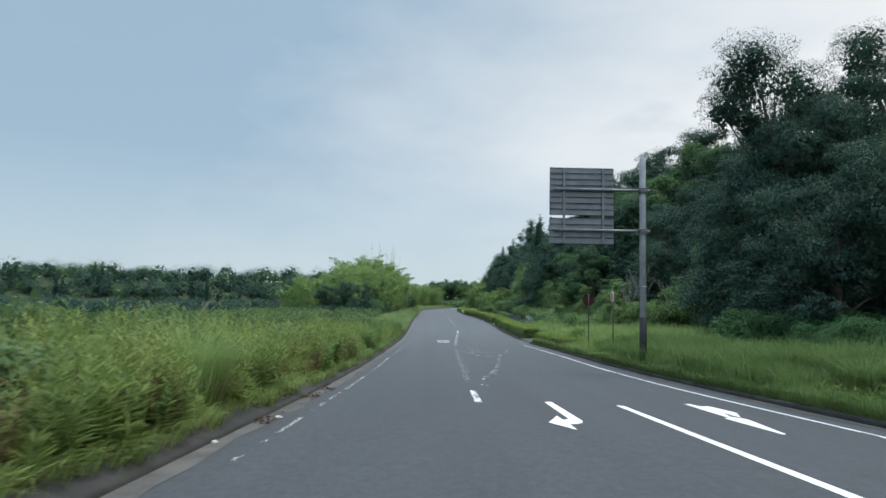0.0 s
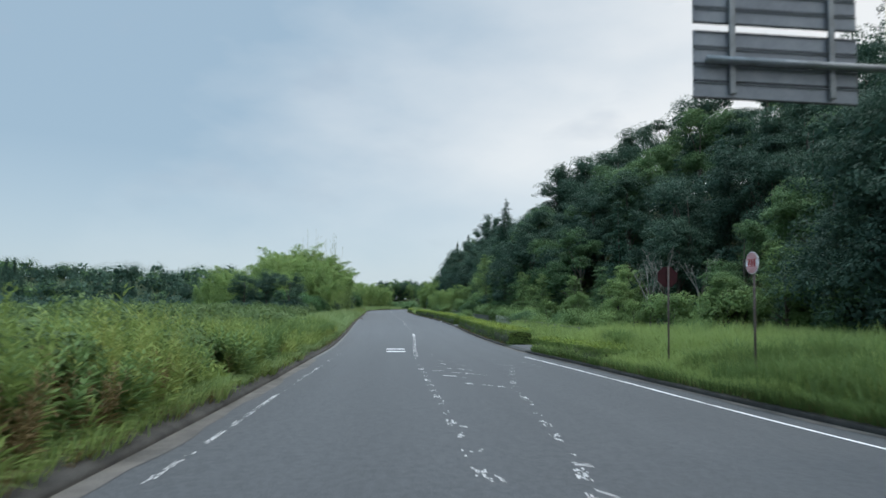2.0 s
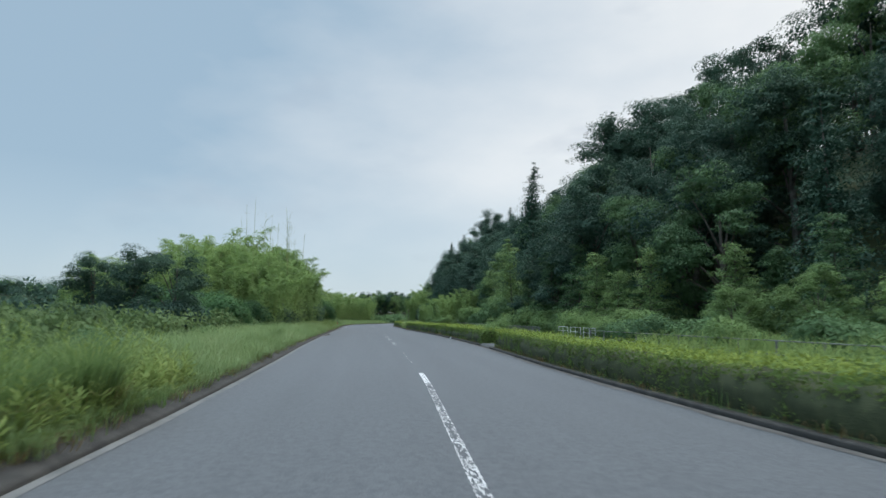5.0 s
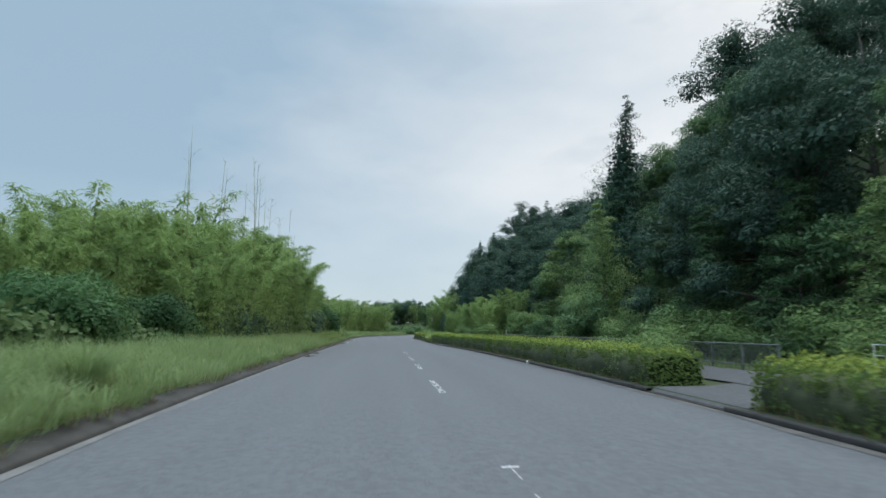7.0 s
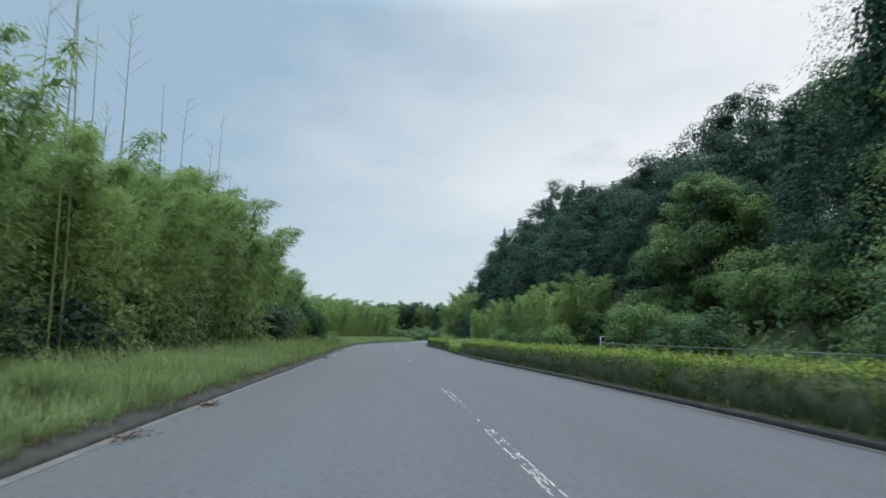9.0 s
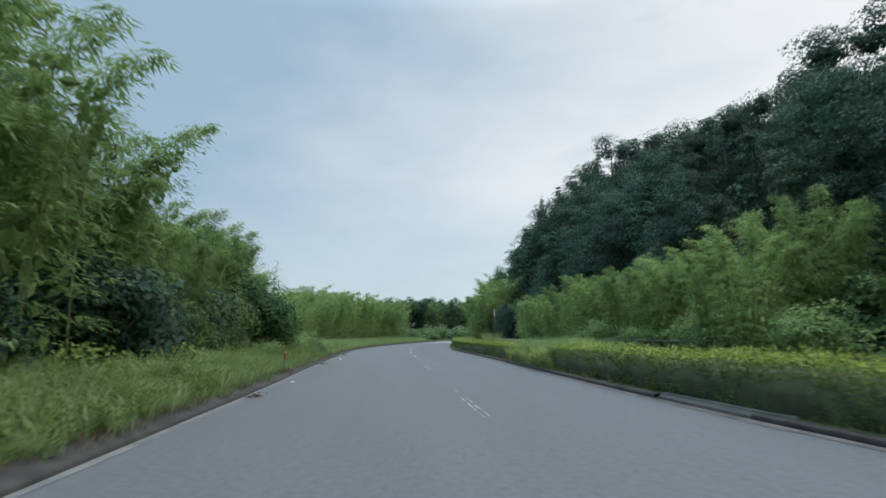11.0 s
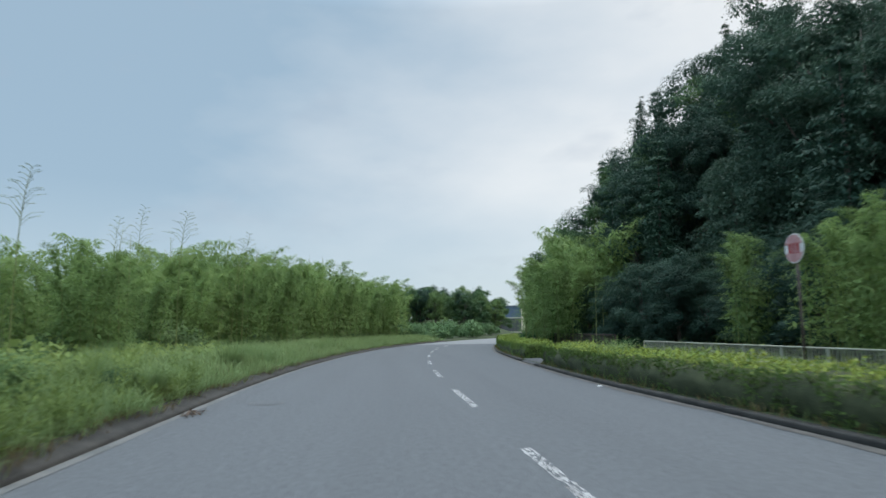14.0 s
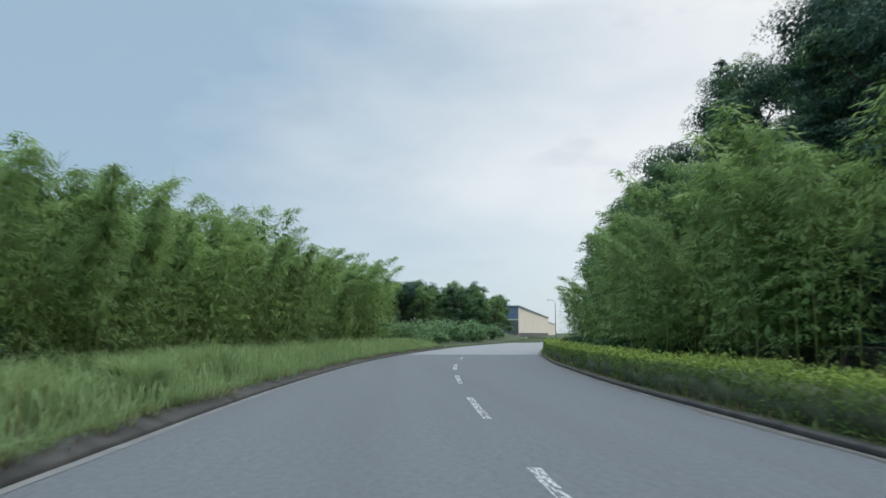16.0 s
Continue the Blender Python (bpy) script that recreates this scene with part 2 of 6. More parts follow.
M_VINE = foliage("vine_leaf", (0.022, 0.062, 0.026), (0.052, 0.122, 0.045), (0.1, 0.195, 0.07), 0.3, patch=0.5)
M_KUDZU = foliage("vine_leaf", (0.0512, 0.0883, 0.0358), (0.111, 0.171, 0.065), (0.205, 0.259, 0.106), 0.35, patch=0.5)

# ---- helpers for meshes ----
rng = np.random.default_rng(7)


def mesh(name, verts, tris, mat=None, smooth=False, normals=None):
    """A mesh from arrays of points and triangles."""
    v, f = np.asarray(verts, np.float32), np.asarray(tris, np.int32)
    me = bpy.data.meshes.new(name)
    me.vertices.add(len(v))
    me.vertices.foreach_set("co", v.ravel())
    k = f.shape[1]
    me.loops.add(f.size)
    me.loops.foreach_set("vertex_index", f.ravel())
    me.polygons.add(len(f))
    me.polygons.foreach_set("loop_start", np.arange(0, f.size, k, dtype=np.int32))
    if smooth or normals is not None:
        me.polygons.foreach_set("use_smooth", np.ones(len(f), bool))
    me.update(calc_edges=True)
    if normals is not None:
        me.normals_split_custom_set_from_vertices(np.asarray(normals, np.float32))
    if mat:
        me.materials.append(mat)
    return me


def join(pieces):
    """Several (points, faces) or (points, faces, normals) joined into one."""
    vs, fs, k = [], [], 0
    for p in pieces:
        vs.append(p[0])
        fs.append(np.asarray(p[1]) + k)
        k += len(p[0])
    if len(pieces[0]) == 3:
        return np.concatenate(vs), np.concatenate(fs), np.concatenate([p[2] for p in pieces])
    return np.concatenate(vs), np.concatenate(fs)


def soften(v, f, per, soft):
    """Turns each leaf of per points outwards and shades it with the roundness of its mass."""
    soft = soft / (np.linalg.norm(soft, axis=1, keepdims=True) + 1e-9)
    q = v.reshape(-1, per, 3)
    nf = np.cross(q[:, 1] - q[:, 0], q[:, 2] - q[:, 0])
    nf /= np.linalg.norm(nf, axis=1, keepdims=True) + 1e-9
    away = (nf * soft).sum(1) < 0
    nf[away] *= -1
    g = f.reshape(len(q), -1, 3).copy()
    g[away] = g[away][:, :, [0, 2, 1]]
    n = soft * 0.8 + nf * 0.3
    n /= np.linalg.norm(n, axis=1, keepdims=True)
    return v, g.reshape(-1, 3), np.repeat(n, per, 0)


def leafy(name, pieces, mat):
    v, f, n = join(pieces)
    return mesh(name, v, f, mat, False, n)


def hang(name, me, parent=None, label=""):
    """A mesh as an object, under its thing if one is given."""
    ob = new(name, me)
    if parent:
        ob.parent = parent
    return tagged(ob, label) if label else ob


def part(name, bm, mat, parent, label=""):
    me = bpy.data.meshes.new(name)
    bm.to_mesh(me)
    bm.free()
    me.materials.append(mat)
    return hang(name, me, parent, label)


def thing(name, m, label, category, group="", kind=""):
    ob = new(name)
    ob.empty_display_size = 0.2
    ob.matrix_world = m
    return tagged(ob, label, category, group, kind)


def box(bm, cx, cy, cz, sx, sy, sz, bevel=0.0):
    g = bmesh.ops.create_cube(bm, size=1.0, matrix=Matrix.LocRotScale((cx, cy, cz), None, (sx, sy, sz)))
    if bevel:
        es = {e for v in g["verts"] for e in v.link_edges}
        bmesh.ops.bevel(bm, geom=list(es), offset=bevel, segments=2, affect="EDGES", profile=0.5)
    return bm


def tube(points, radii, sides=6):
    """A round bar along points, with its ends closed to a point."""
    p = np.asarray(points, float)
    r = np.broadcast_to(np.asarray(radii, float), (len(p),))
    d = np.gradient(p, axis=0)
    d /= np.linalg.norm(d, axis=1, keepdims=True) + 1e-9
    ref = np.where(np.abs(d[:, 2:3]) > 0.9, np.array([[1.0, 0, 0]]), np.array([[0, 0, 1.0]]))
    a = np.cross(d, ref)
    a /= np.linalg.norm(a, axis=1, keepdims=True) + 1e-9
    b = np.cross(d, a)
    th = np.arange(sides) / sides * 2 * np.pi
    ring = p[:, None] + r[:, None, None] * (np.cos(th)[None, :, None] * a[:, None] + np.sin(th)[None, :, None] * b[:, None])
    v = np.concatenate([ring.reshape(-1, 3), p[:1], p[-1:]])
    i, j = np.meshgrid(np.arange(len(p) - 1), np.arange(sides), indexing="ij")
    i, j = i.ravel(), j.ravel()
    k = (j + 1) % sides
    q0, q1, q2, q3 = i * sides + j, i * sides + k, (i + 1) * sides + k, (i + 1) * sides + j
    n0, n1, s = len(p) * sides, len(p) * sides + 1, np.arange(sides)
    s2 = (s + 1) % sides
    e = (len(p) - 1) * sides
    f = np.concatenate([np.stack([q0, q1, q2], 1), np.stack([q0, q2, q3], 1), np.stack([s2, s, np.full(sides, n0)], 1), np.stack([e + s, e + s2, np.full(sides, n1)], 1)])
    return v, f


def cards(pos, axis, normal, length, width, soft=None):
    """Leaves: folded diamonds at pos that grow along axis, facing normal."""
    axis = axis / (np.linalg.norm(axis, axis=1, keepdims=True) + 1e-9)
    side = np.cross(axis, normal)
    side /= np.linalg.norm(side, axis=1, keepdims=True) + 1e-9
    up = np.cross(side, axis)
    n = len(pos)
    L, W = np.broadcast_to(length, (n,))[:, None], np.broadcast_to(width, (n,))[:, None]
    v = np.stack([pos, pos + axis * L * 0.45 + side * W * 0.5 + up * W * 0.18, pos + axis * L - up * L * 0.12, pos + axis * L * 0.45 - side * W * 0.5 + up * W * 0.18], 1)
    k = np.arange(n)[:, None] * 4
    f = np.stack([k + [0, 1, 2], k + [0, 2, 3]], 1).reshape(-1, 3)
    return (v.reshape(-1, 3), f) if soft is None else soften(v.reshape(-1, 3), f, 4, soft)


def slivers(pos, axis, normal, length, width, soft):
    """Small leaves of one triangle each."""
    axis = axis / (np.linalg.norm(axis, axis=1, keepdims=True) + 1e-9)
    side = np.cross(axis, normal)
    side /= np.linalg.norm(side, axis=1, keepdims=True) + 1e-9
    n = len(pos)
    L, W = np.broadcast_to(length, (n,))[:, None], np.broadcast_to(width, (n,))[:, None]
    s = rng.uniform(-0.3, 0.3, (n, 1))
    v = np.stack([pos + side * W * 0.5, pos - side * W * 0.5 + axis * L * s, pos + axis * L], 1)
    return soften(v.reshape(-1, 3), np.arange(3 * n).reshape(-1, 3), 3, soft)


def blades(pos, height, width, lean, heading):
    """Grass blades: two tapering lengths each, bending over by lean in the direction heading."""
    n = len(pos)
    d = np.stack([np.cos(heading), np.sin(heading), np.zeros(n)], 1)
    s = np.stack([-np.sin(heading), np.cos(heading), np.zeros(n)], 1)
    z = np.array([[0, 0, 1.0]])
    h, w, b = height[:, None], width[:, None], lean[:, None]
    mid = pos + z * h * 0.6 + d * h * b * 0.3
    tip = pos + z * h * (1 - 0.3 * b) + d * h * b
    v = np.stack([pos - s * w * 0.5, pos + s * w * 0.5, mid + s * w * 0.4, mid - s * w * 0.4, tip], 1).reshape(-1, 3)
    k = np.arange(n)[:, None] * 5
    f = np.stack([k + [0, 1, 2], k + [0, 2, 3], k + [3, 2, 4]], 1).reshape(-1, 3)
    return v, f


def unit(n):
    v = rng.normal(size=(n, 3))
    return v / np.linalg.norm(v, axis=1, keepdims=True)


# ---- plan of the road ----
LEFT_Y = [-40, 15, 30, 48, 58, 70, 78, 85, 110, 145, 160, 187, 198, 211, 219, 228, 238, 252, 270, 300, 340]
LEFT_X = [-3.95, -3.9, -3.86, -3.72, -3.85, -4.05, -4.17, -4.35, -4.75, -5.1, -5.5, -5.85, -5.5, -4.5, -3.5, -2.2, -0.2, 3.4, 9.0, 21, 41]
MID_Y = [-40, 14, 30, 41, 46.5, 56, 66, 79, 92, 110, 124, 140, 157, 175, 188, 195, 202, 212, 225, 240, 260, 300, 340]
MID_X = [0.2, 0.2, 0.33, 0.47, 0.6, 1.0, 1.4, 1.35, 1.27, 1.2, 1.05, 0.72, 0.46, 0.24, 0.12, 0.2, 0.42, 1.05, 2.4, 5.0, 10.0, 26, 46]
RIGHT_Y = [-40, 10, 20, 30, 37, 46, 53, 60, 72, 87, 112, 126, 140, 170, 187, 200, 214, 228, 240, 253, 267, 300, 340]
RIGHT_X = [7.9, 7.65, 7.5, 7.2, 7.0, 6.55, 6.45, 6.4, 6.4, 6.65, 6.5, 6.0, 5.15, 4.9, 4.45, 4.95, 6.0, 8.0, 10.5, 14.0, 18.5, 31.5, 52]
FALL_Y = [-60, -8, 0, 8, 16, 24, 32, 40, 48, 56, 64, 72, 80, 88, 96]
FALL_Z = [4.28, 1.834, 1.457, 1.076, 0.72, 0.448, 0.277, 0.163, 0.002, -0.085, -0.106, -0.084, -0.029, -0.005, 0.0]


def smooth_curve(ys, xs):
    g = np.arange(-60, 360, 0.5)
    v = np.interp(g, ys, xs)
    k = np.ones(17) / 17
    v = np.convolve(np.pad(v, 8, mode="edge"), k, "valid")
    return lambda y: np.interp(y, g, v)


left_edge, mid_line, right_edge = smooth_curve(LEFT_Y, LEFT_X), smooth_curve(MID_Y, MID_X), smooth_curve(RIGHT_Y, RIGHT_X)
foot = smooth_curve([-60, 20, 35, 50, 72, 95, 112, 125, 150, 175, 200, 225, 245, 270, 300, 340], [19, 18.5, 19.5, 22.5, 22, 18, 14.5, 14, 17, 16, 14, 14, 16, 24, 42, 70])  # foot of the wooded hill
fall = smooth_curve(FALL_Y, FALL_Z)


def road_z(y, x=0.8):
    """The road runs downhill at first and then level; its first stretch is crowned."""
    y, x = np.asarray(y, float), np.asarray(x, float)
    return fall(y) - 0.0104 * np.abs(x - 0.8) * np.clip((96 - y) / 48, 0, 1)


def ground_z(x, y):
    """Height of the land."""
    x, y = np.asarray(x, float), np.asarray(y, float)
    l, r = left_edge(y), right_edge(y)
    dl, dr = np.clip(l - x, 0, None), np.clip(x - r, 0, None)
    z = np.where((dl < 0.45) & (dr < 0.12), -0.12, 0.13)
    z = z + np.clip(dr - 1.5, 0, 3) * 0.1 + np.clip(dr - 0.3, 0, 2) * 0.16 * np.clip((52 - y) / 8, 0, 1) - np.clip(dl - 6, 0, 20) * 0.02
    deep = np.clip(x - foot(y), 0, 36)
    steep = np.interp(y, [40, 60, 80, 95, 125, 140, 155, 185, 200, 215, 230, 262], [0.62, 0.62, 0.87, 0.83, 0.83, 0.35, 0.68, 0.62, 0.72, 0.8, 1.45, 1.45])
    hill = np.minimum(deep, 15) * steep + np.clip(deep - 15, 0, 21) * np.interp(y, [60, 80, 120, 140], [0.25, 0.42, 0.42, 0.25])
    z = z + hill * np.clip((254 - y) / 28, 0, 1)
    # low wooded hills round the plain, and a knoll beyond the bend
    far = np.clip((np.hypot((x + 60) * 0.9, y - 30) - 300) / 70, 0, 1)
    far = far * far * (3 - 2 * far) * np.clip((-22 - x) / 45, 0, 1)
    knoll = np.exp(-(((x - 11) / 17) ** 4 + ((y - 350) / 26) ** 2))
    z = z + far * 12.5 * (0.9 + 0.25 * np.sin(x * 0.03 + 1.0) * np.cos(y * 0.02)) + knoll * 5.5 + road_z(y, np.clip(x, l, r))
    return z


# ---- ground and road ----
def axis_steps(breaks):
    out = []
    for a, b, s in breaks:
        out.append(np.arange(a, b, s))
    return np.concatenate(out + [[breaks[-1][1]]])


def build_ground():
    u = axis_steps([(-2500, -400, 300), (-400, -60, 20), (-60, -14, 4), (-14, 0, 1.0)])
    w = axis_steps([(0, 14, 1.0), (14, 60, 4), (60, 400, 20), (400, 2500, 300)])
    ys = axis_steps([(-2500, -400, 300), (-400, -60, 40), (-60, 340, 2.0), (340, 600, 20), (600, 3000, 300)])
    rows = []
    for y in ys:
        l, r = float(left_edge(y)), float(right_edge(y))
        x = np.concatenate([l - 0.5 + u, [l - 0.43], [r + 0.1], r + 0.16 + w])
        rows.append(np.stack([x, np.full(len(x), y), ground_z(x, np.full(len(x), y))], 1))
    v = np.array(rows)
    n, m = v.shape[:2]
    i, j = np.meshgrid(np.arange(n - 1), np.arange(m - 1), indexing="ij")
    i, j = i.ravel(), j.ravel()
    f = np.stack([i * m + j, i * m + j + 1, (i + 1) * m + j + 1, (i + 1) * m + j], 1)
    g = hang("ground", mesh("ground", v.reshape(-1, 3), f, M_SOIL, True))
    tagged(g, "green weedy earth of the verges, field and hills", "ground", kind="structure")


def strip(y0, y1, xa, xb, z, step=1.0):
    """A flat ribbon between two curves."""
    ys = np.arange(y0, y1 + 1e-6, step)
    a = np.stack([xa(ys), ys, road_z(ys, xa(ys)) + z], 1)
    b = np.stack([xb(ys), ys, road_z(ys, xb(ys)) + z], 1)
    v = np.stack([a, b], 1).reshape(-1, 3)
    k = np.arange(len(ys) - 1) * 2
    return v, np.stack([k, k + 1, k + 3, k + 2], 1)


build_ground()
v, f = join([strip(-60, 243, left_edge, lambda y: 0 * y + 0.8, 0.0), strip(-60, 243, lambda y: 0 * y + 0.8, right_edge, 0.0)])
tagged(hang("road", mesh("road", v, f, M_ASPHALT)), "grey worn asphalt road with faded markings", "road", kind="structure")
v, f = strip(243, 340, left_edge, right_edge, 0.0)
tagged(hang("road_far", mesh("road_far", v, f, M_ASPHALT_NEW)), "paler relaid asphalt of the road's bend", "road", kind="structure")

# ---- kerbs, gutters, pavement ----
GAPS = [(47.4, 53.2), (83.4, 88.2), (135.0, 140.0), (195.5, 200.0)]  # entrances through the hedge


def in_gap(y, pad=0.0):
    y = np.asarray(y, float)
    return np.any([(y > a - pad) & (y < b + pad) for a, b in GAPS], axis=0)


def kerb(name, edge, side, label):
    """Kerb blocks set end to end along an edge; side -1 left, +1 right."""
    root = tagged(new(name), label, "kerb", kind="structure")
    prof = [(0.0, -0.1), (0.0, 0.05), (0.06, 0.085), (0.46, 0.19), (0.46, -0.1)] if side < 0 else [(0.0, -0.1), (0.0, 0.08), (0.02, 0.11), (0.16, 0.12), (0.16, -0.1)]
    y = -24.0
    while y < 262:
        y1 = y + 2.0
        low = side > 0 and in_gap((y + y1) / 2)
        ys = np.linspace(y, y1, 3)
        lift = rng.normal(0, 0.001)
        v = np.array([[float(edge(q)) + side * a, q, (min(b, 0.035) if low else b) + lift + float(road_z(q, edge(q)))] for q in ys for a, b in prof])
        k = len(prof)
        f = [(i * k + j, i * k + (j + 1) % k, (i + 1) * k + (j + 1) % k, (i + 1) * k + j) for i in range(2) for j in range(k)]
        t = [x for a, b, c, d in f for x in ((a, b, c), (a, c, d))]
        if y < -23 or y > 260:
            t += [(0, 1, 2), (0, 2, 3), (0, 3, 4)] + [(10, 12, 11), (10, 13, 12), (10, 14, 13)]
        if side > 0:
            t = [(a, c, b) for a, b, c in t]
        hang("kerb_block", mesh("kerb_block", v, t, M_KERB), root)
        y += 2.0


kerb("kerb_left", left_edge, -1, "weathered concrete kerb blocks, dark with painted shade under overhanging grass")
kerb("kerb_right", right_edge, 1, "weathered concrete kerb blocks, dark with painted shade below the hedge")
for nm, e, s in (("gutter_left", left_edge, 1), ("gutter_right", right_edge, -1)):
    v, f = strip(40, 262, (lambda y: e(y)), (lambda y: e(y) + s * ((0.17 if s > 0 else 0.1) + 0.02 * np.sin(y * 0.9))), 0.006)
    if s < 0:
        f = f[:, ::-1]
    tagged(hang(nm, mesh(nm, v, f, M_CONCRETE)), "pale dusty concrete gutter along the kerb", "gutter", kind="structure")
v, f = strip(-60, 256, lambda y: right_edge(y) - 0.22 - 0.05 * np.sin(y * 0.8) - 0.04 * np.sin(y * 2.1), right_edge, 0.008)
tagged(hang("gutter_dirt_right", mesh("gutter_dirt_right", v, f, M_DIRT)), "dull brown-grey strip along the kerb below the hedge", "gutter", kind="structure")
v, f = strip(-60, 40, left_edge, lambda y: left_edge(y) + 0.3 + 0.06 * np.sin(y * 0.9) + 0.04 * np.sin(y * 2.3), 0.006)
tagged(hang("gutter_dirt", mesh("gutter_dirt", v, f, M_DIRT)), "dark dirt and dead leaves washed along the kerb", "gutter", kind="structure")
v, f = strip(50, 205, lambda y: right_edge(y) + 2.3, lambda y: right_edge(y) + 4.0, 0.0)
v[:, 2] = ground_z(v[:, 0], v[:, 1]) + 0.05
tagged(hang("pavement", mesh("pavement", v, f, M_PATH)), "narrow grey asphalt footpath behind the hedge", "pavement", kind="structure")
for a, b in GAPS:
    ys = np.arange(a, b + 0.01, 0.5)
    cols = [np.stack([right_edge(ys) + d, ys, road_z(ys, right_edge(ys)) + z if z is not None else ground_z(right_edge(ys) + d, ys) + 0.035], 1) for d, z in ((0.08, 0.045), (0.2, 0.15), (0.9, None), (1.6, None), (2.45, None))]
    v = np.stack(cols, 1).reshape(-1, 3)
    i, j = np.meshgrid(np.arange(len(ys) - 1), np.arange(4), indexing="ij")
    i, j = i.ravel(), j.ravel()
    f = np.stack([i * 5 + j, i * 5 + j + 1, (i + 1) * 5 + j + 1, (i + 1) * 5 + j], 1)
    tagged(hang("driveway", mesh("driveway", v, f, M_PATH)), "short asphalt crossing from the road to the footpath", "driveway", kind="structure")


# ---- road markings ----
def marking(name, quads, label, z=0.004, mat=None):
    """Paint from flat quads given as four (x, y) corners."""
    v, f = [], []
    for q in quads:
        f.append([len(v) + i for i in range(4)])
        v += [(x, y, z + float(road_z(y, x))) for x, y in q]
    ob = hang(name, mesh(name, v, f, mat or M_PAINT))
    return tagged(ob, label, "road marking", kind="structure")


def worn_line(xf, y0, y1, width, wear, step=0.09, cols=6):
    """A painted line that has flaked into patches; wear 0 is whole, 1 is gone."""
    q, y = [], y0
    if wear == 0:
        cols = 1
    while y < y1:
        n = min(y + step, y1)
        patch = wear + 0.25 * wear * math.sin(y * 5.1) + 0.2 * wear * math.sin(y * 1.7 + 1)
        for k in range(cols):
            if rng.random() > patch * (1.0 if cols < 4 or wear > 0.9 else 0.6 if k in (0, cols - 1) else 1.4):
                a = -width / 2 + width / cols * k
                b = a + width / cols
                j = rng.normal(0, 0.006, 4) * (wear > 0.05)
                e = rng.normal(0, step * 0.25, 2) * (wear > 0.05)
                q.append([(xf(y) + a + j[0], y + e[0]), (xf(y) + b + j[1], y + e[0]), (xf(n) + b + j[2], n + e[1]), (xf(n) + a + j[3], n + e[1])])
        y = n
    return q


for y0, y1, wear in ((10.2, 13.0, 0.15), (14.5, 36.0, 0.988), (40.2, 45.4, 0.75), (45.4, 60.5, 0.45), (60.5, 64.2, 0.5), (64.2, 67.5, 0.1), (87.6, 91.6, 0.45), (97.4, 101.2, 0.5), (104.7, 109.4, 0.58), (113.7, 118.0, 0.85),
                     (137.2, 141.1, 0.82), (154.1, 158.4, 0.84), (166.0, 168.2, 0.88), (171.9, 175.8, 0.32), (180.7, 185.1, 0.4), (189.6, 193.9, 0.42), (198.3, 202.2, 0.45), (206.7, 210.8, 0.3), (215.2, 219.2, 0.3), (223, 228, 0.3), (234, 238, 0.3)):
    marking("centre_line", worn_line(mid_line, y0, y1, 0.16, wear), "white painted centre dash, chipped and worn", mat=M_PAINT if wear < 0.28 else M_PAINT_WORN)
for y0, y1, w in ((72.5, 79.0, 0.035), (110.5, 113.5, 0.03), (142.5, 146.0, 0.03)):
    marking("centre_seam", worn_line(mid_line, y0, y1, w, 0.82, 0.1, 2), "last thin trace of the worn centre line", mat=M_PAINT_WORN)
marking("centre_line", [[(1.24, 78.86), (1.46, 78.9), (1.46, 78.98), (1.24, 78.94)]], "last fleck of a worn centre dash", mat=M_PAINT_WORN)
marking("lane_line", worn_line(lambda y: 3.55 - 0.017 * (y - 2), -12, 10.2, 0.17, 0.0, 1.0), "solid white lane line, fresh paint")
marking("edge_line_right", worn_line(lambda y: float(np.interp(y, [-20, 8, 16, 24, 32, 38, 44], [7.3, 6.83, 6.6, 6.45, 6.3, 5.98, 5.6])), -20, 43.8, 0.08, 0.04, 0.5, 2), "thin white edge line beside the gutter")
for y0, y1, wear in ((6.1, 7.3, 0.45), (10.4, 12.2, 0.75), (13.6, 17.4, 0.5), (21.1, 21.5, 0.3), (22.6, 23.6, 0.25), (26.6, 28.5, 0.35), (25.1, 26.6, 0.8), (32.5, 36.0, 0.6)):
    marking("edge_line_left", worn_line(lambda y: -3.22 + max(0.0, y - 28) * 0.02, y0, y1, 0.075, wear), "flaked white edge line almost worn away", mat=M_PAINT_WORN)
marking("edge_line_left", worn_line(lambda y: -3.22 + max(0.0, y - 28) * 0.02, 3, 45, 0.09, 0.998), "last specks of a worn edge line", mat=M_PAINT_WORN)


def flat_mark(name, pts, label, z=0.004):
    me = bpy.data.meshes.new(name)
    me.from_pydata([(x, y, z + float(road_z(y, x))) for x, y in pts][::-1], [], [tuple(range(len(pts)))])
    me.materials.append(M_PAINT)
    return tagged(new(name, me), label, "road marking", kind="structure")


flat_mark("lane_arrow", [(1.74, 10.52), (1.92, 10.56), (1.94, 7.35), (1.88, 7.12), (1.76, 6.95), (1.61, 6.87), (1.6, 6.19), (1.26, 7.04), (1.59, 8.03), (1.59, 7.45), (1.69, 7.53), (1.73, 7.66)], "white painted turning arrow on the asphalt")
flat_mark("lane_arrow", [(5.17, 11.01), (5.31, 11.04), (5.44, 10.35), (5.43, 10.65), (5.63, 10.67), (5.74, 9.51), (5.44, 8.64), (5.41, 9.39), (5.27, 8.71), (5.46, 8.39), (5.2, 6.42), (5.12, 6.4), (5.01, 8.43), (5.14, 8.51)], "white painted straight arrow with a side head")
for y0, y1 in ((45.6, 46.2), (47.8, 48.45)):
    flat_mark("speed_bar", [(-0.76, y0), (-0.82, (y0 + y1) / 2), (-0.76, y1), (0.1, y1), (0.17, (y0 + y1) / 2), (0.1, y0)][::-1], "short white bar across the lane")


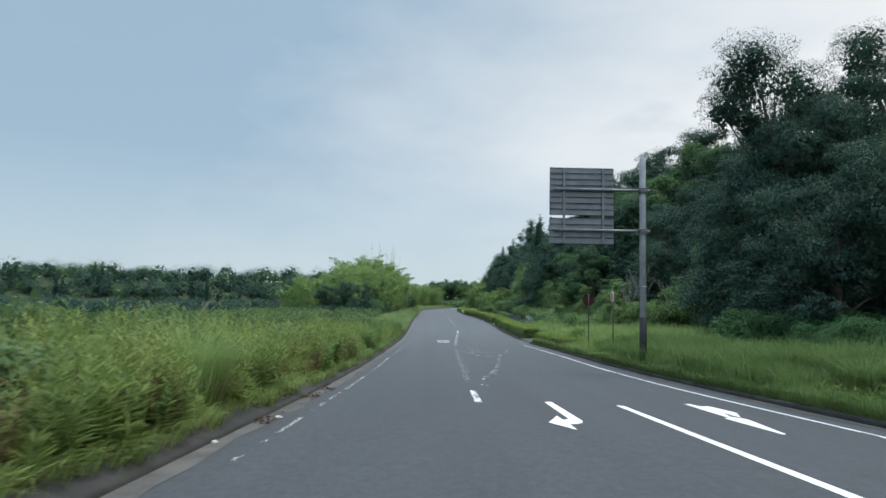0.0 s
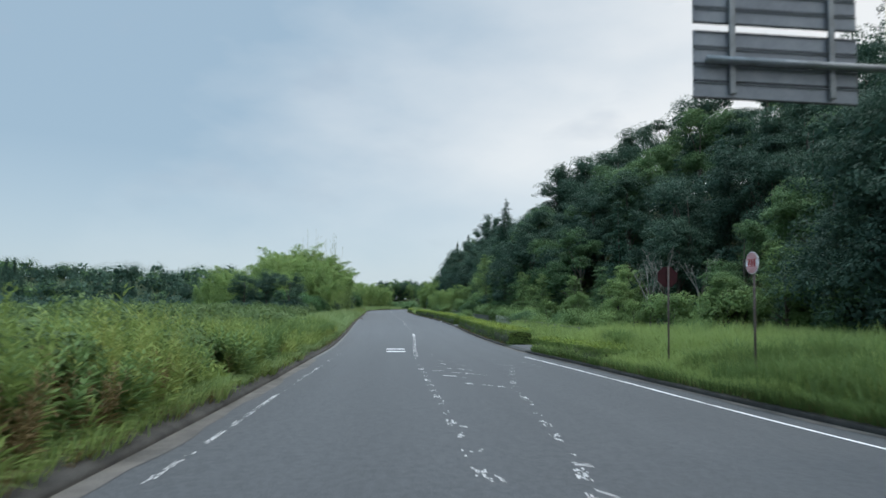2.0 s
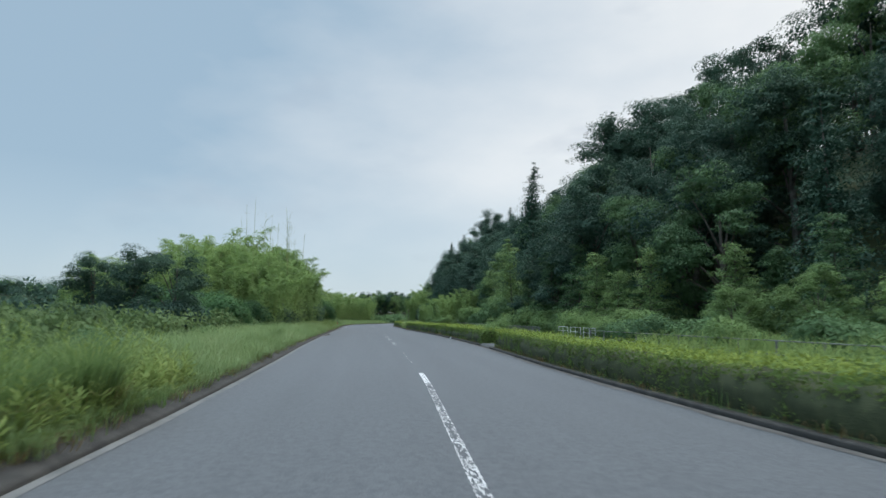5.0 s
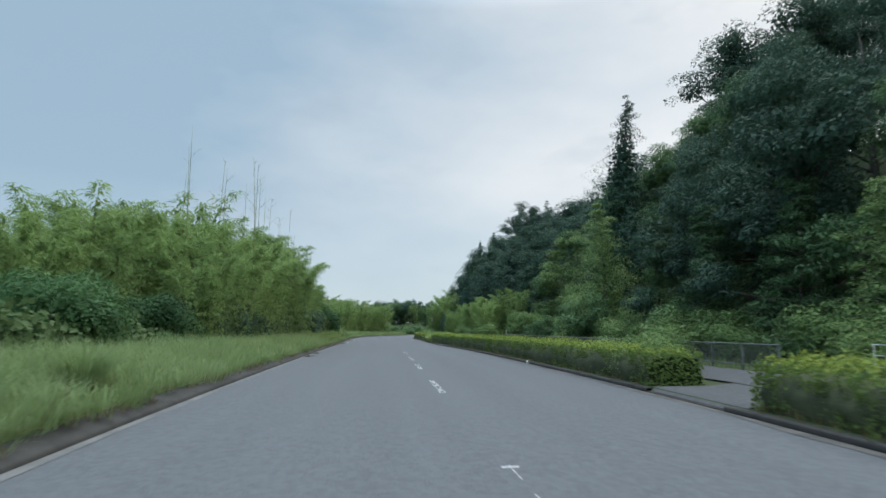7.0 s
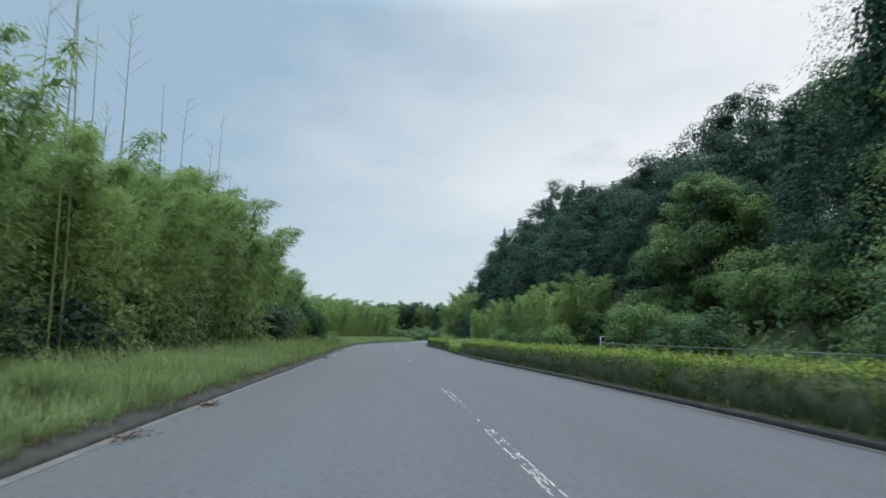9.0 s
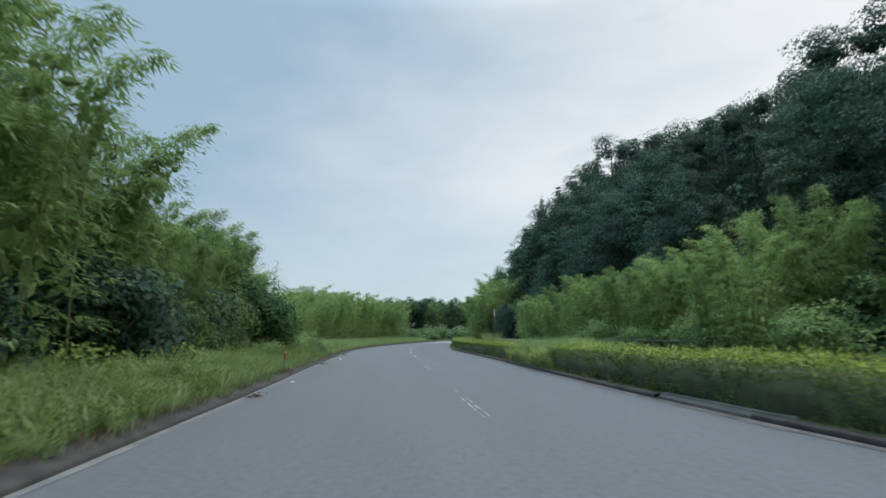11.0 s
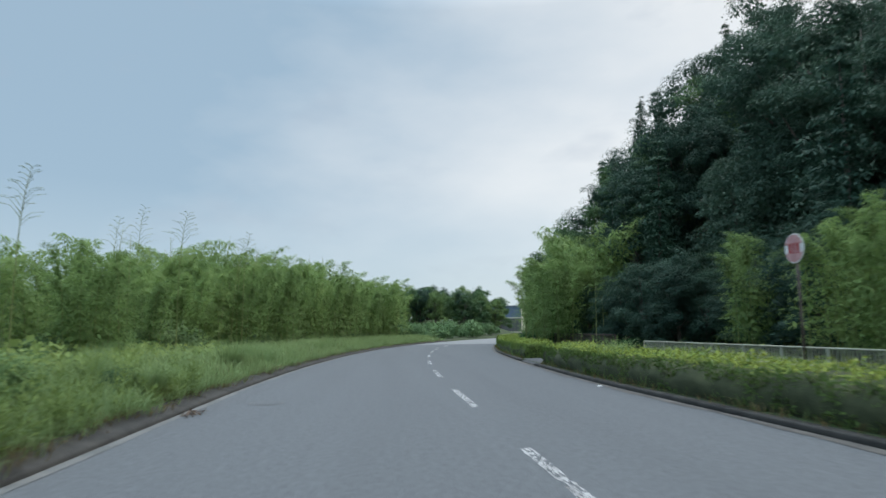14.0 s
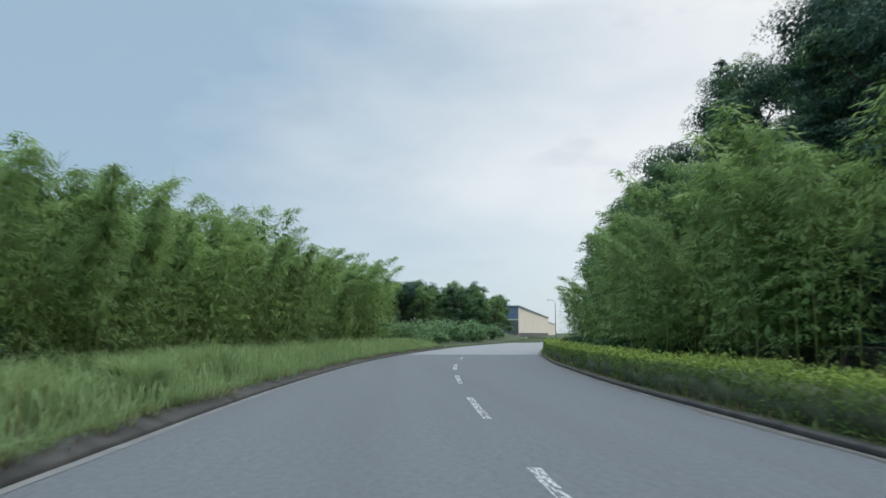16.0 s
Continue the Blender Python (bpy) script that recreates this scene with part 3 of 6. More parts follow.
def stroke(x0, y0, x1, y1, width, wear):
    """A worn painted stroke laid slantwise."""
    n = max(2, int(math.hypot(x1 - x0, y1 - y0) / 0.07))
    q = []
    for i in range(n):
        u0, u1 = i / n, (i + 1) / n
        for k in range(3):
            if rng.random() > wear:
                w0 = width * (k / 3 - 0.5) * (0.7 + 0.5 * rng.random())
                w1 = width * ((k + 1) / 3 - 0.5) * (0.7 + 0.5 * rng.random())
                q.append([(x0 + (x1 - x0) * u0, y0 + (y1 - y0) * u0 + w0), (x0 + (x1 - x0) * u1, y0 + (y1 - y0) * u1 + w0), (x0 + (x1 - x0) * u1, y0 + (y1 - y0) * u1 + w1), (x0 + (x1 - x0) * u0, y0 + (y1 - y0) * u0 + w1)])
    return q


# remains of hatching where the turning lane tapers away
TAPER = ((3.5, 41.33, 3.77, 40.97, 0.2, 0.6), (3.83, 39.5, 3.92, 38.35, 0.3, 0.35), (3.47, 38.4, 3.71, 37.9, 0.25, 0.5), (4.81, 40.3, 4.87, 39.95, 0.3, 0.1), (4.85, 38.9, 5.02, 37.9, 0.25, 0.15), (1.65, 39.4, 2.1, 38.95, 0.25, 0.75), (1.82, 37.58, 2.09, 37.13, 0.5, 0.55), (2.09, 37.1, 2.34, 36.84, 0.3, 0.75), (1.27, 39.7, 1.42, 39.5, 0.3, 0.1), (1.21, 38.0, 1.4, 37.76, 0.35, 0.0), (1.27, 36.1, 1.4, 35.9, 0.4, 0.0), (0.85, 36.6, 1.14, 36.36, 0.3, 0.7), (1.63, 35.9, 2.1, 35.42, 0.55, 0.5), (2.99, 36.2, 3.06, 35.2, 0.4, 0.75), (2.24, 50.5, 2.32, 49.5, 0.5, 0.2), (1.23, 43.1, 1.34, 43.1, 0.3, 0.0))
TAIL = ((0.92, 33.3, 1.31, 33.1, 0.5, 0.0), (1.33, 31.1, 1.52, 31.0, 0.5, 0.0), (0.69, 34.9, 1.13, 34.9, 0.2, 0.1), (1.27, 34.4, 1.57, 34.3, 0.25, 0.2), (1.68, 34.2, 2.34, 33.7, 0.5, 0.6), (2.95, 35.0, 3.0, 33.0, 0.5, 0.75), (2.61, 31.5, 2.74, 31.45, 0.3, 0.2), (1.77, 30.8, 2.26, 30.4, 0.5, 0.55), (2.39, 30.3, 2.57, 30.1, 0.4, 0.6), (1.41, 32.7, 1.54, 32.6, 0.3, 0.2), (0.25, 30.7, 0.29, 30.3, 0.4, 0.2), (0.3, 37.1, 0.41, 37.1, 0.25, 0.2), (0.26, 35.5, 0.39, 35.4, 0.3, 0.1), (0.38, 24.0, 0.5, 23.9, 0.3, 0.2), (0.4, 22.0, 0.48, 22.0, 0.3, 0.4), (0.38, 20.5, 0.46, 20.3, 0.4, 0.3), (0.34, 27.3, 0.42, 27.3, 0.3, 0.3), (2.28, 27.5, 2.33, 27.4, 0.3, 0.3), (1.66, 22.9, 1.74, 22.8, 0.3, 0.1), (1.44, 21.2, 1.64, 21.1, 0.35, 0.2), (1.3, 19.9, 1.45, 19.6, 0.4, 0.3), (0.56, 14.9, 0.74, 14.5, 0.4, 0.4), (0.68, 17.1, 0.8, 17.0, 0.3, 0.3))
for s in (*TAPER, *TAIL):
    qs = stroke(*s[:4], s[4] * 0.5, min(0.9, s[5] + 0.12))
    if qs:
        marking("hatching", qs, "worn remains of a painted hatching stroke", mat=M_PAINT_WORN)
marking("hatch_border", worn_line(lambda y: float(np.interp(y, [14, 17, 21, 24.5, 31.5, 38.5], [0.55, 0.75, 1.45, 1.9, 2.7, 4.0])), 15, 38, 0.16, 0.994), "dotted remains of a painted border line", mat=M_PAINT_WORN)
# cracks and seams in the asphalt
def crack(x0, y0, x1, y1, width=0.025, wander=0.05):
    n = max(4, int(math.hypot(x1 - x0, y1 - y0) / 0.3))
    u = np.linspace(0, 1, n)
    px = x0 + (x1 - x0) * u + rng.normal(0, wander, n)
    py = y0 + (y1 - y0) * u + rng.normal(0, wander, n)
    w = width * (0.4 + rng.random(n))
    q = [[(px[i], py[i] - w[i]), (px[i + 1], py[i + 1] - w[i + 1]), (px[i + 1], py[i + 1] + w[i + 1]), (px[i], py[i] + w[i])] for i in range(n - 1)]
    v = [(x, y, 0.003 + float(road_z(y, x))) for k in q for x, y in k]
    ob = hang("crack", mesh("crack", v, [[4 * i + k for k in range(4)] for i in range(len(q))], M_BLACK))
    tagged(ob, "thin dark crack in the asphalt", "crack", kind="structure")


for s in ((-0.7, 119.0, 6.0, 118.2), (1.2, 119.1, 3.5, 118.6), (1.25, 71.0, 3.0, 70.8), (2.9, 151.4, 4.2, 150.6), (2.5, 150.6, 3.2, 150.5), (0.9, 147.0, 3.4, 146.6), (-3.53, 6.9, -3.1, 5.2), (4.76, 13.8, 6.38, 8.8), (3.9, 181.5, 5.0, 180.0), (-2.2, 113.5, -2.5, 110.2), (2.6, 111.5, 2.2, 114.0), (0.7, 157.0, 3.8, 156.6)):
    crack(*s, width=0.016, wander=0.09)
# manhole cover
bm = bmesh.new()
bmesh.ops.create_circle(bm, cap_ends=True, segments=40, radius=0.37)
mh = tagged(new("manhole"), "round iron manhole cover flush with the asphalt", "manhole cover")
mh.location = (-4.4, 182.25, 0.006)
part("cover", bm, M_ASPHALT, mh)
th = np.arange(40) / 40 * 2 * np.pi
ring = np.concatenate([np.stack([r * np.cos(th), r * np.sin(th), np.full(40, 0.004)], 1) for r in (0.35, 0.385)])
k = np.arange(40)
hang("rim", mesh("rim", ring, np.stack([k, (k + 1) % 40, (k + 1) % 40 + 40, k + 40], 1)[:, ::-1], M_CONCRETE), mh, "pale worn rim")


# ---- sign gantry and small signs ----
def bar(name, a, b, r, mat, parent, label="", sides=10):
    v, f = tube([a, [(a[i] + b[i]) / 2 for i in range(3)], b], r, sides)
    return hang(name, mesh(name, v, f, mat, False), parent, label)


def sign_gantry(x, y):
    base = float(ground_z(x, y))
    g = thing("guide_sign", pose(x, y, base), "large road sign with grey ribbed back on tall steel pole", "road sign")
    top = 9.58 - base
    v, f = tube([(0, 0, -0.3), (0, 0, 1), (0, 0, 4), (0, 0, top - 0.02), (0, 0, top)], [0.14, 0.14, 0.135, 0.13, 0.11], 20)
    hang("pole", mesh("pole", v, f, M_GALV, True), g, "galvanised steel pole")
    v, f = tube([(0, 0, -0.1), (0, 0, 0.9), (0, 0, 2.7 - base)], 0.156, 20)
    hang("black_band", mesh("black_band", v, f, M_BLACK, True), g, "black anti-sticker sleeve")
    v, f = tube([(0, 0, 3.95 - base), (0, 0, 3.98 - base), (0, 0, 4.02 - base)], 0.15, 20)
    hang("pole_joint", mesh("pole_joint", v, f, M_GALV, True), g)
    for z in (8.13, 6.37):
        bar("arm", (0.3, 0.0, z - base), (-3.84, 0.0, z - base), 0.062, M_GALV, g)
        bm = bmesh.new()
        box(bm, 0, 0.0, z - base, 0.34, 0.34, 0.06, 0.01)
        box(bm, -0.02, 0.0, z - base + 0.09, 0.4, 0.36, 0.03, 0.008)
        box(bm, -0.02, 0.0, z - base - 0.09, 0.4, 0.36, 0.03, 0.008)
        part("clamp", bm, M_GALV, g)
    x0, x1, yy = -3.99, -1.22, 0.16
    for nm, z0, z1, n in (("upper_panel", 7.02, 9.1, 8), ("lower_panel", 5.78, 6.9, 4)):
        bm = bmesh.new()
        # black sheet behind the gaps paints the shadow lines under the lips
        box(bm, (x0 + x1) / 2, yy, (z0 + z1) / 2 - base, x1 - x0, 0.012, z1 - z0)
        p = part(nm, bm, M_BLACK, g, "sign panel of pale aluminium planks, shadow lines drawn in black")
        h = (z1 - z0) / n
        for i in range(n):
            bm = bmesh.new()
            box(bm, (x0 + x1) / 2, yy - 0.02, z0 + (i + 0.5) * h - base, x1 - x0, 0.03, h - 0.035, 0.006)
            part("plank", bm, M_ALU, p)
            bm = bmesh.new()
            box(bm, (x0 + x1) / 2, yy - 0.045, z0 + (i + 1) * h - 0.026 - base, x1 - x0 - 0.01, 0.04, 0.016, 0.004)
            part("lip", bm, M_ALU, p)
    for xx in (-3.375, -1.69):
        bm = bmesh.new()
        box(bm, xx, 0.075, 7.46 - base, 0.1, 0.05, 3.22, 0.01)
        part("upright", bm, M_GALV, g)


sign_gantry(7.93, 23.05)


def round_sign(x, y, z, dia, yaw, mats, label, word):
    base = float(ground_z(x, y))
    s = thing("round_sign", pose(x, y, base, 0, 0, yaw), label, "road sign", "round signs beside the road")
    bar("post", (0, 0, -0.2), (0, 0, z + dia * 0.5 - base), 0.03, M_RUST, s)
    th = np.arange(32) / 32 * 2 * np.pi

    def disc(r, yy):
        v = np.stack([r * np.cos(th), np.full(32, yy), r * np.sin(th) + z - base], 1)
        return np.concatenate([v, v + [0, 0.008, 0]]), [tuple(range(32)), tuple(range(63, 31, -1))]
    v, f = disc(dia / 2, -0.05)
    side = [(i, i + 32, (i + 1) % 32 + 32, (i + 1) % 32) for i in range(32)]
    me = bpy.data.meshes.new("plate")
    me.from_pydata(v.tolist(), [], f + side)
    me.materials.append(mats[0])
    pl = hang("plate", me, s, "round painted plate with a pale rim")
    v, f = disc(dia / 2 * 0.93, -0.061)
    for nm, lo, hi in (("upper_field", 0.28, 2.0), ("lower_field", -2.0, -0.3)):
        q = v[:32].copy()
        q[:, 2] = np.clip(q[:, 2], z - base + lo * dia / 2, z - base + hi * dia / 2)
        lim = np.sqrt(np.clip((dia / 2 * 0.93) ** 2 - (q[:, 2] - z + base) ** 2, 0, None))
        q[:, 0] = np.clip(q[:, 0], -lim, lim)
        me = bpy.data.meshes.new(nm)
        me.from_pydata(q.tolist(), [], [tuple(range(32))])
        me.materials.append(mats[1])
        hang(nm, me, pl, "faded red field")
    for k in range(word):
        bm = bmesh.new()
        box(bm, (k - (word - 1) / 2) * dia * 0.2, -0.064, z - base, dia * 0.13, 0.004, dia * 0.34)
        part("character_bar", bm, M_RED, pl)
    return s


round_sign(8.2, 28.87, 3.6, 0.56, -88, (M_WHITE, M_FADED), "round faded red and white sign on thin post in grass", 3)
round_sign(7.3, 180.4, 3.3, 0.66, -88, (M_WHITE, M_FADED), "round faded red and white sign on post behind hedge", 3)


def stop_sign(x, y, z):
    base = float(ground_z(x, y))
    s = thing("red_sign", pose(x, y, base, 0, 0, 8), "dark red eight-sided sign seen from behind on a thin post", "road sign")
    bar("post", (0, 0, -0.2), (0, 0, z + 0.35 - base), 0.03, M_RUST, s)
    bm = bmesh.new()
    pts = [(0.37 * math.cos(math.radians(22.5 + 45 * i)), 0.34 * math.sin(math.radians(22.5 + 45 * i))) for i in range(8)]
    fr = [bm.verts.new((p, 0.05, q + z - base)) for p, q in pts]
    bk = [bm.verts.new((p, 0.06, q + z - base)) for p, q in pts]
    bm.faces.new(fr)
    bm.faces.new(bk[::-1])
    for i in range(8):
        bm.faces.new((fr[i], bk[i], bk[(i + 1) % 8], fr[(i + 1) % 8]))
    part("plate", bm, M_MAROON, s)


stop_sign(7.95, 33.3, 3.42)


# ---- fence and rails ----
def fence(y0, y1, x, mat, label, top=0.75, pickets=True, wide=0.016):
    f0 = tagged(new("fence"), label, "fence")
    f0.location = (x, y0, float(ground_z(x, (y0 + y1) / 2)))
    n = max(1, round((y1 - y0) / 2.0))
    for z in (top, 0.15 if pickets else top * 0.55):
        bar("rail", (0, 0, z), (0, y1 - y0, z), 0.024 if pickets else 0.019, mat, f0, sides=6)
    pm = None
    for i in range(n + 1):
        bm = bmesh.new()
        box(bm, 0, i * (y1 - y0) / n, top / 2 - 0.05, 0.06, 0.06, top + 0.15, 0.008)
        part("post", bm, mat, f0)
    if pickets:
        me = None
        for i in range(int((y1 - y0) / 0.14)):
            if me is None:
                bm = bmesh.new()
                box(bm, 0, 0, top / 2 + 0.07, wide, wide, top - 0.15)
                me = part("picket", bm, mat, f0).data
            else:
                o = hang("picket", me, f0)
                o.location = (0, i * 0.14, 0)
    return f0


fence(53.5, 79.3, 11.1, M_FENCE, "grey metal pipe fence half hidden in shrubs", 0.85, False)
fence(89, 116, 10.9, M_FENCE, "grey metal picket fence along the footpath", 0.78)
fence(116.5, 133, 11.0, M_FENCE, "grey metal pipe fence along the footpath", 0.78, False)
fence(148, 166, 10.0, M_FENCE, "grey metal pipe fence behind the hedge", 0.78, False)
fence(166.5, 194.5, 9.3, M_PALE, "pale metal picket fence behind the hedge", 0.62, True, 0.026)
fence(201, 214, 10.3, M_RUST, "dull brown metal picket fence in front of the wood", 0.85)


def rail_frame(x, y, yaw, long, high, r, mat):
    s = thing("white_barrier", pose(x, y, float(ground_z(x, y)), 0, 0, yaw), "small white tubular barrier beside the footpath", "barrier", "white barriers")
    for a in (-long / 2, 0.0, long / 2):
        bar("post", (a, 0, -0.1), (a, 0, high), r * 1.2, mat, s)
    for z in (high - 0.02, high * 0.7, high * 0.4):
        bar("rail", (-long / 2, 0, z), (long / 2, 0, z), r, mat, s)


rail_frame(12.4, 135.5, 20, 1.9, 1.16, 0.024, M_RAIL)
for y in (80.1, 82.5, 84.9):
    rail_frame(11.3, y, 90, 1.9, 0.9, 0.011, M_RAIL)


# ---- plants: meshes built once ----
def leaf_blob(centre, radii, n, size, droop=0.3, aspect=0.55):
    """Leaves over the outside of a lumpy ellipsoid."""
    u = unit(n)
    u[:, 2] = np.where(u[:, 2] < -0.35, -u[:, 2], u[:, 2])
    r = 0.78 + 0.3 * rng.random(n)
    p = centre + u * radii * r[:, None]
    ax = np.cross(u, unit(n)) + u * 0.35 + unit(n) * 0.25
    ax[:, 2] -= droop
    nm = u * 0.8 + unit(n) * 0.4 + [0, 0, 0.5]
    s = size * (0.6 + 0.8 * rng.random(n))
    return slivers(p, ax, nm, s, s * aspect, u / radii * np.mean(radii) + [0, 0, 0.25])


def inner(centre, radii, n, size):
    """Broad leaves deep inside a mass, so that it is not see-through."""
    u = unit(n)
    return cards(centre + u * radii * (0.2 + 0.4 * rng.random((n, 1))), unit(n), u * 0.8 + unit(n) * 0.5 + [0, 0, 0.4], size, size * 0.9, u + [0, 0, 0.2])


def sprays(centre, radius, n, size, flat=0.55, droop=0.25, aspect=0.5):
    """A shelf of leaves: the lit upper side of a flattened clump."""
    u = unit(n)
    u[:, 2] = np.where(u[:, 2] < -0.15, -u[:, 2], u[:, 2])
    rad = np.array([1.0, 1.0, flat]) * radius
    p = centre + u * rad * (0.75 + 0.35 * rng.random((n, 1)))
    p[:, 2] -= 0.25 * radius * (u[:, 0] ** 2 + u[:, 1] ** 2)
    ax = np.cross(u, unit(n)) + u * [0.5, 0.5, 0.2] + unit(n) * 0.3
    ax[:, 2] -= droop
    s = size * (0.6 + 0.8 * rng.random(n))
    return slivers(p, ax, u * 0.7 + unit(n) * 0.4 + [0, 0, 0.6], s, s * aspect, u / [1, 1, flat] + [0, 0, 0.4])


def broadleaf(height, spread, lumps, per, size, mat, low=0.38, shelves=13, name="tree"):
    """A broad tree: tapering trunk with limbs, and a crown of lumps that are each built of small leafy shelves."""
    t = new(name)
    cs = []
    for i in range(lumps):
        a, q = rng.random() * 2 * np.pi, rng.random() ** 0.5
        h = height * (low + (0.93 - low) * (i + rng.random()) / lumps)
        wide = spread * (1 - 0.75 * max(0, (h / height - 0.5) / 0.5) ** 1.6)
        cs.append((np.array([np.cos(a) * q * wide, np.sin(a) * q * wide, h]), spread * (0.24 + 0.2 * rng.random())))
    limbs = [tube([(0, 0, -0.6), (0.1, 0, height * 0.25), (0, 0.1, height * 0.55), (0, 0, height * 0.85)], [0.02 * height, 0.017 * height, 0.011 * height, 0.02], 8)]
    for c, r in cs[::2]:
        z = min(c[2] * 0.6, height * 0.6)
        limbs.append(tube([(0, 0, z), c * [0.5, 0.5, 0] + [0, 0, (z + c[2]) / 2 + 0.2], c], [0.008 * height, 0.005 * height, 0.02], 5))
    v, f = join(limbs)
    hang("trunk", mesh("trunk", v, f, M_BARK, True), t)
    parts = []
    for c, r in cs:
        parts.append(inner(c, np.array([r, r, r * 0.8]) * 1.15, 170, min(0.26, r * 0.19)))
        for k in range(shelves):
            u = unit(1)[0]
            u[2] = u[2] if u[2] > -0.45 else -u[2]
            parts.append(sprays(c + u * [r * 0.85, r * 0.85, r * 0.75], r * (0.4 + 0.16 * rng.random()), per, size))
    hang("crown", leafy("crown", parts, mat), t)
    return t


def tiered_tree(height, spread, tiers, per, size, mat, name="tree"):
    """A slender tree whose branches spread in flat separate tiers, one above the other."""
    t = new(name)
    limbs = [tube([(0, 0, -0.4), (0.08, 0, height * 0.5), (0, 0, height * 0.97)], [0.012 * height, 0.008 * height, 0.012], 7)]
    parts = []
    for i in range(tiers):
        q = (i + 0.5) / tiers
        z = height * (0.12 + 0.86 * q)
        R = spread * (1.0 - 0.8 * q ** 1.4) * (0.75 + 0.4 * rng.random())
        k = max(2, int(6 - 3 * q))
        a0 = rng.random() * 6.283
        for j in range(k):
            a = a0 + j * 6.283 / k + rng.normal(0, 0.3)
            d = np.array([math.cos(a), math.sin(a), 0.0])
            reach = R * (0.6 + 0.45 * rng.random())
            limbs.append(tube([(0, 0, z - 0.25), d * reach * 0.5 + [0, 0, z], d * reach + [0, 0, z - 0.08]], [0.03, 0.02, 0.008], 4))
            for m in range(3):
                w = 0.35 + 0.32 * m
                parts.append(sprays(d * reach * w + [rng.normal(0, 0.16), rng.normal(0, 0.16), z - 0.1 * reach * w * w + rng.normal(0, 0.17)], 0.34 + 0.24 * reach * (1 - 0.3 * m), per, size, 0.38, 0.3))
    v, f = join(limbs)
    hang("trunk", mesh("trunk", v, f, M_BARK, True), t)
    hang("crown", leafy("crown", parts, mat), t)
    return t


def cedar(height, spread, per, size, mat, thin=0.0, slim=False, name="conifer"):
    """A conifer: straight trunk, drooping tiers of short sprays; a slim one thins out to a pointed tip."""
    t = new(name)
    v, f = tube([(0, 0, -0.6), (0, 0, height * 0.4), (0, 0, height * 0.95)], [0.016 * height, 0.01 * height, 0.02], 8)
    hang("trunk", mesh("trunk", v, f, M_BARK, True), t)
    parts = []
    tiers = int(height * (2.6 if slim else 1.5))
    for i in range(tiers):
        q = (i + 0.5) / tiers
        z = height * (0.12 + 0.87 * q)
        R = min(3.7, spread * (1 - q) ** 0.85) + 0.14 if slim else spread * (1 - q) ** 0.75 + 0.25
        k = max(4, int(8 * (1 - q) + 3))
        for j in range(k):
            if rng.random() < thin:
                continue
            a = rng.random() * 2 * np.pi
            rr = R * (0.5 + 0.55 * rng.random())
            c = np.array([np.cos(a) * rr * 0.62, np.sin(a) * rr * 0.62, z - 0.12 * rr + (rng.normal(0, 0.2) if slim else 0.0)])
            parts.append(sprays(c, max(0.2, rr * 0.44), per, size, 0.36 if slim else 0.5, 0.5, 0.4))
        parts.append(inner(np.array([0, 0, z]), np.array([R * 0.7, R * 0.7, height / tiers]), 90, min(0.26, R * 0.1)))
    hang("crown", leafy("crown", parts, mat), t)
    return t


def shrub(height, spread, blobs, per, size, mat, aspect=0.6, name="shrub"):
    t = new(name)
    parts, stems = [], []
    for i in range(blobs):
        a, q = rng.random() * 2 * np.pi, rng.random() ** 0.5
        r = spread * (0.3 + 0.25 * rng.random())
        c = np.array([np.cos(a) * q * spread * 0.7, np.sin(a) * q * spread * 0.7, height * (0.25 + 0.6 * rng.random() * (1 - 0.5 * q))])
        rad = np.array([r, r, min(r, height * 0.35)])
        parts += [inner(c, rad * 0.85, 20, r * 0.26), leaf_blob(c, rad, per, size, 0.25, aspect)]
        if i % 2 == 0:
            stems.append(tube([(0, 0, -0.1), c * [0.5, 0.5, 0.5], c], [0.05, 0.03, 0.015], 4))
    v, f = join(stems)
    hang("stem", mesh("stem", v, f, M_BARK), t)
    hang("leaves", leafy("leaves", parts, mat), t)
    return t


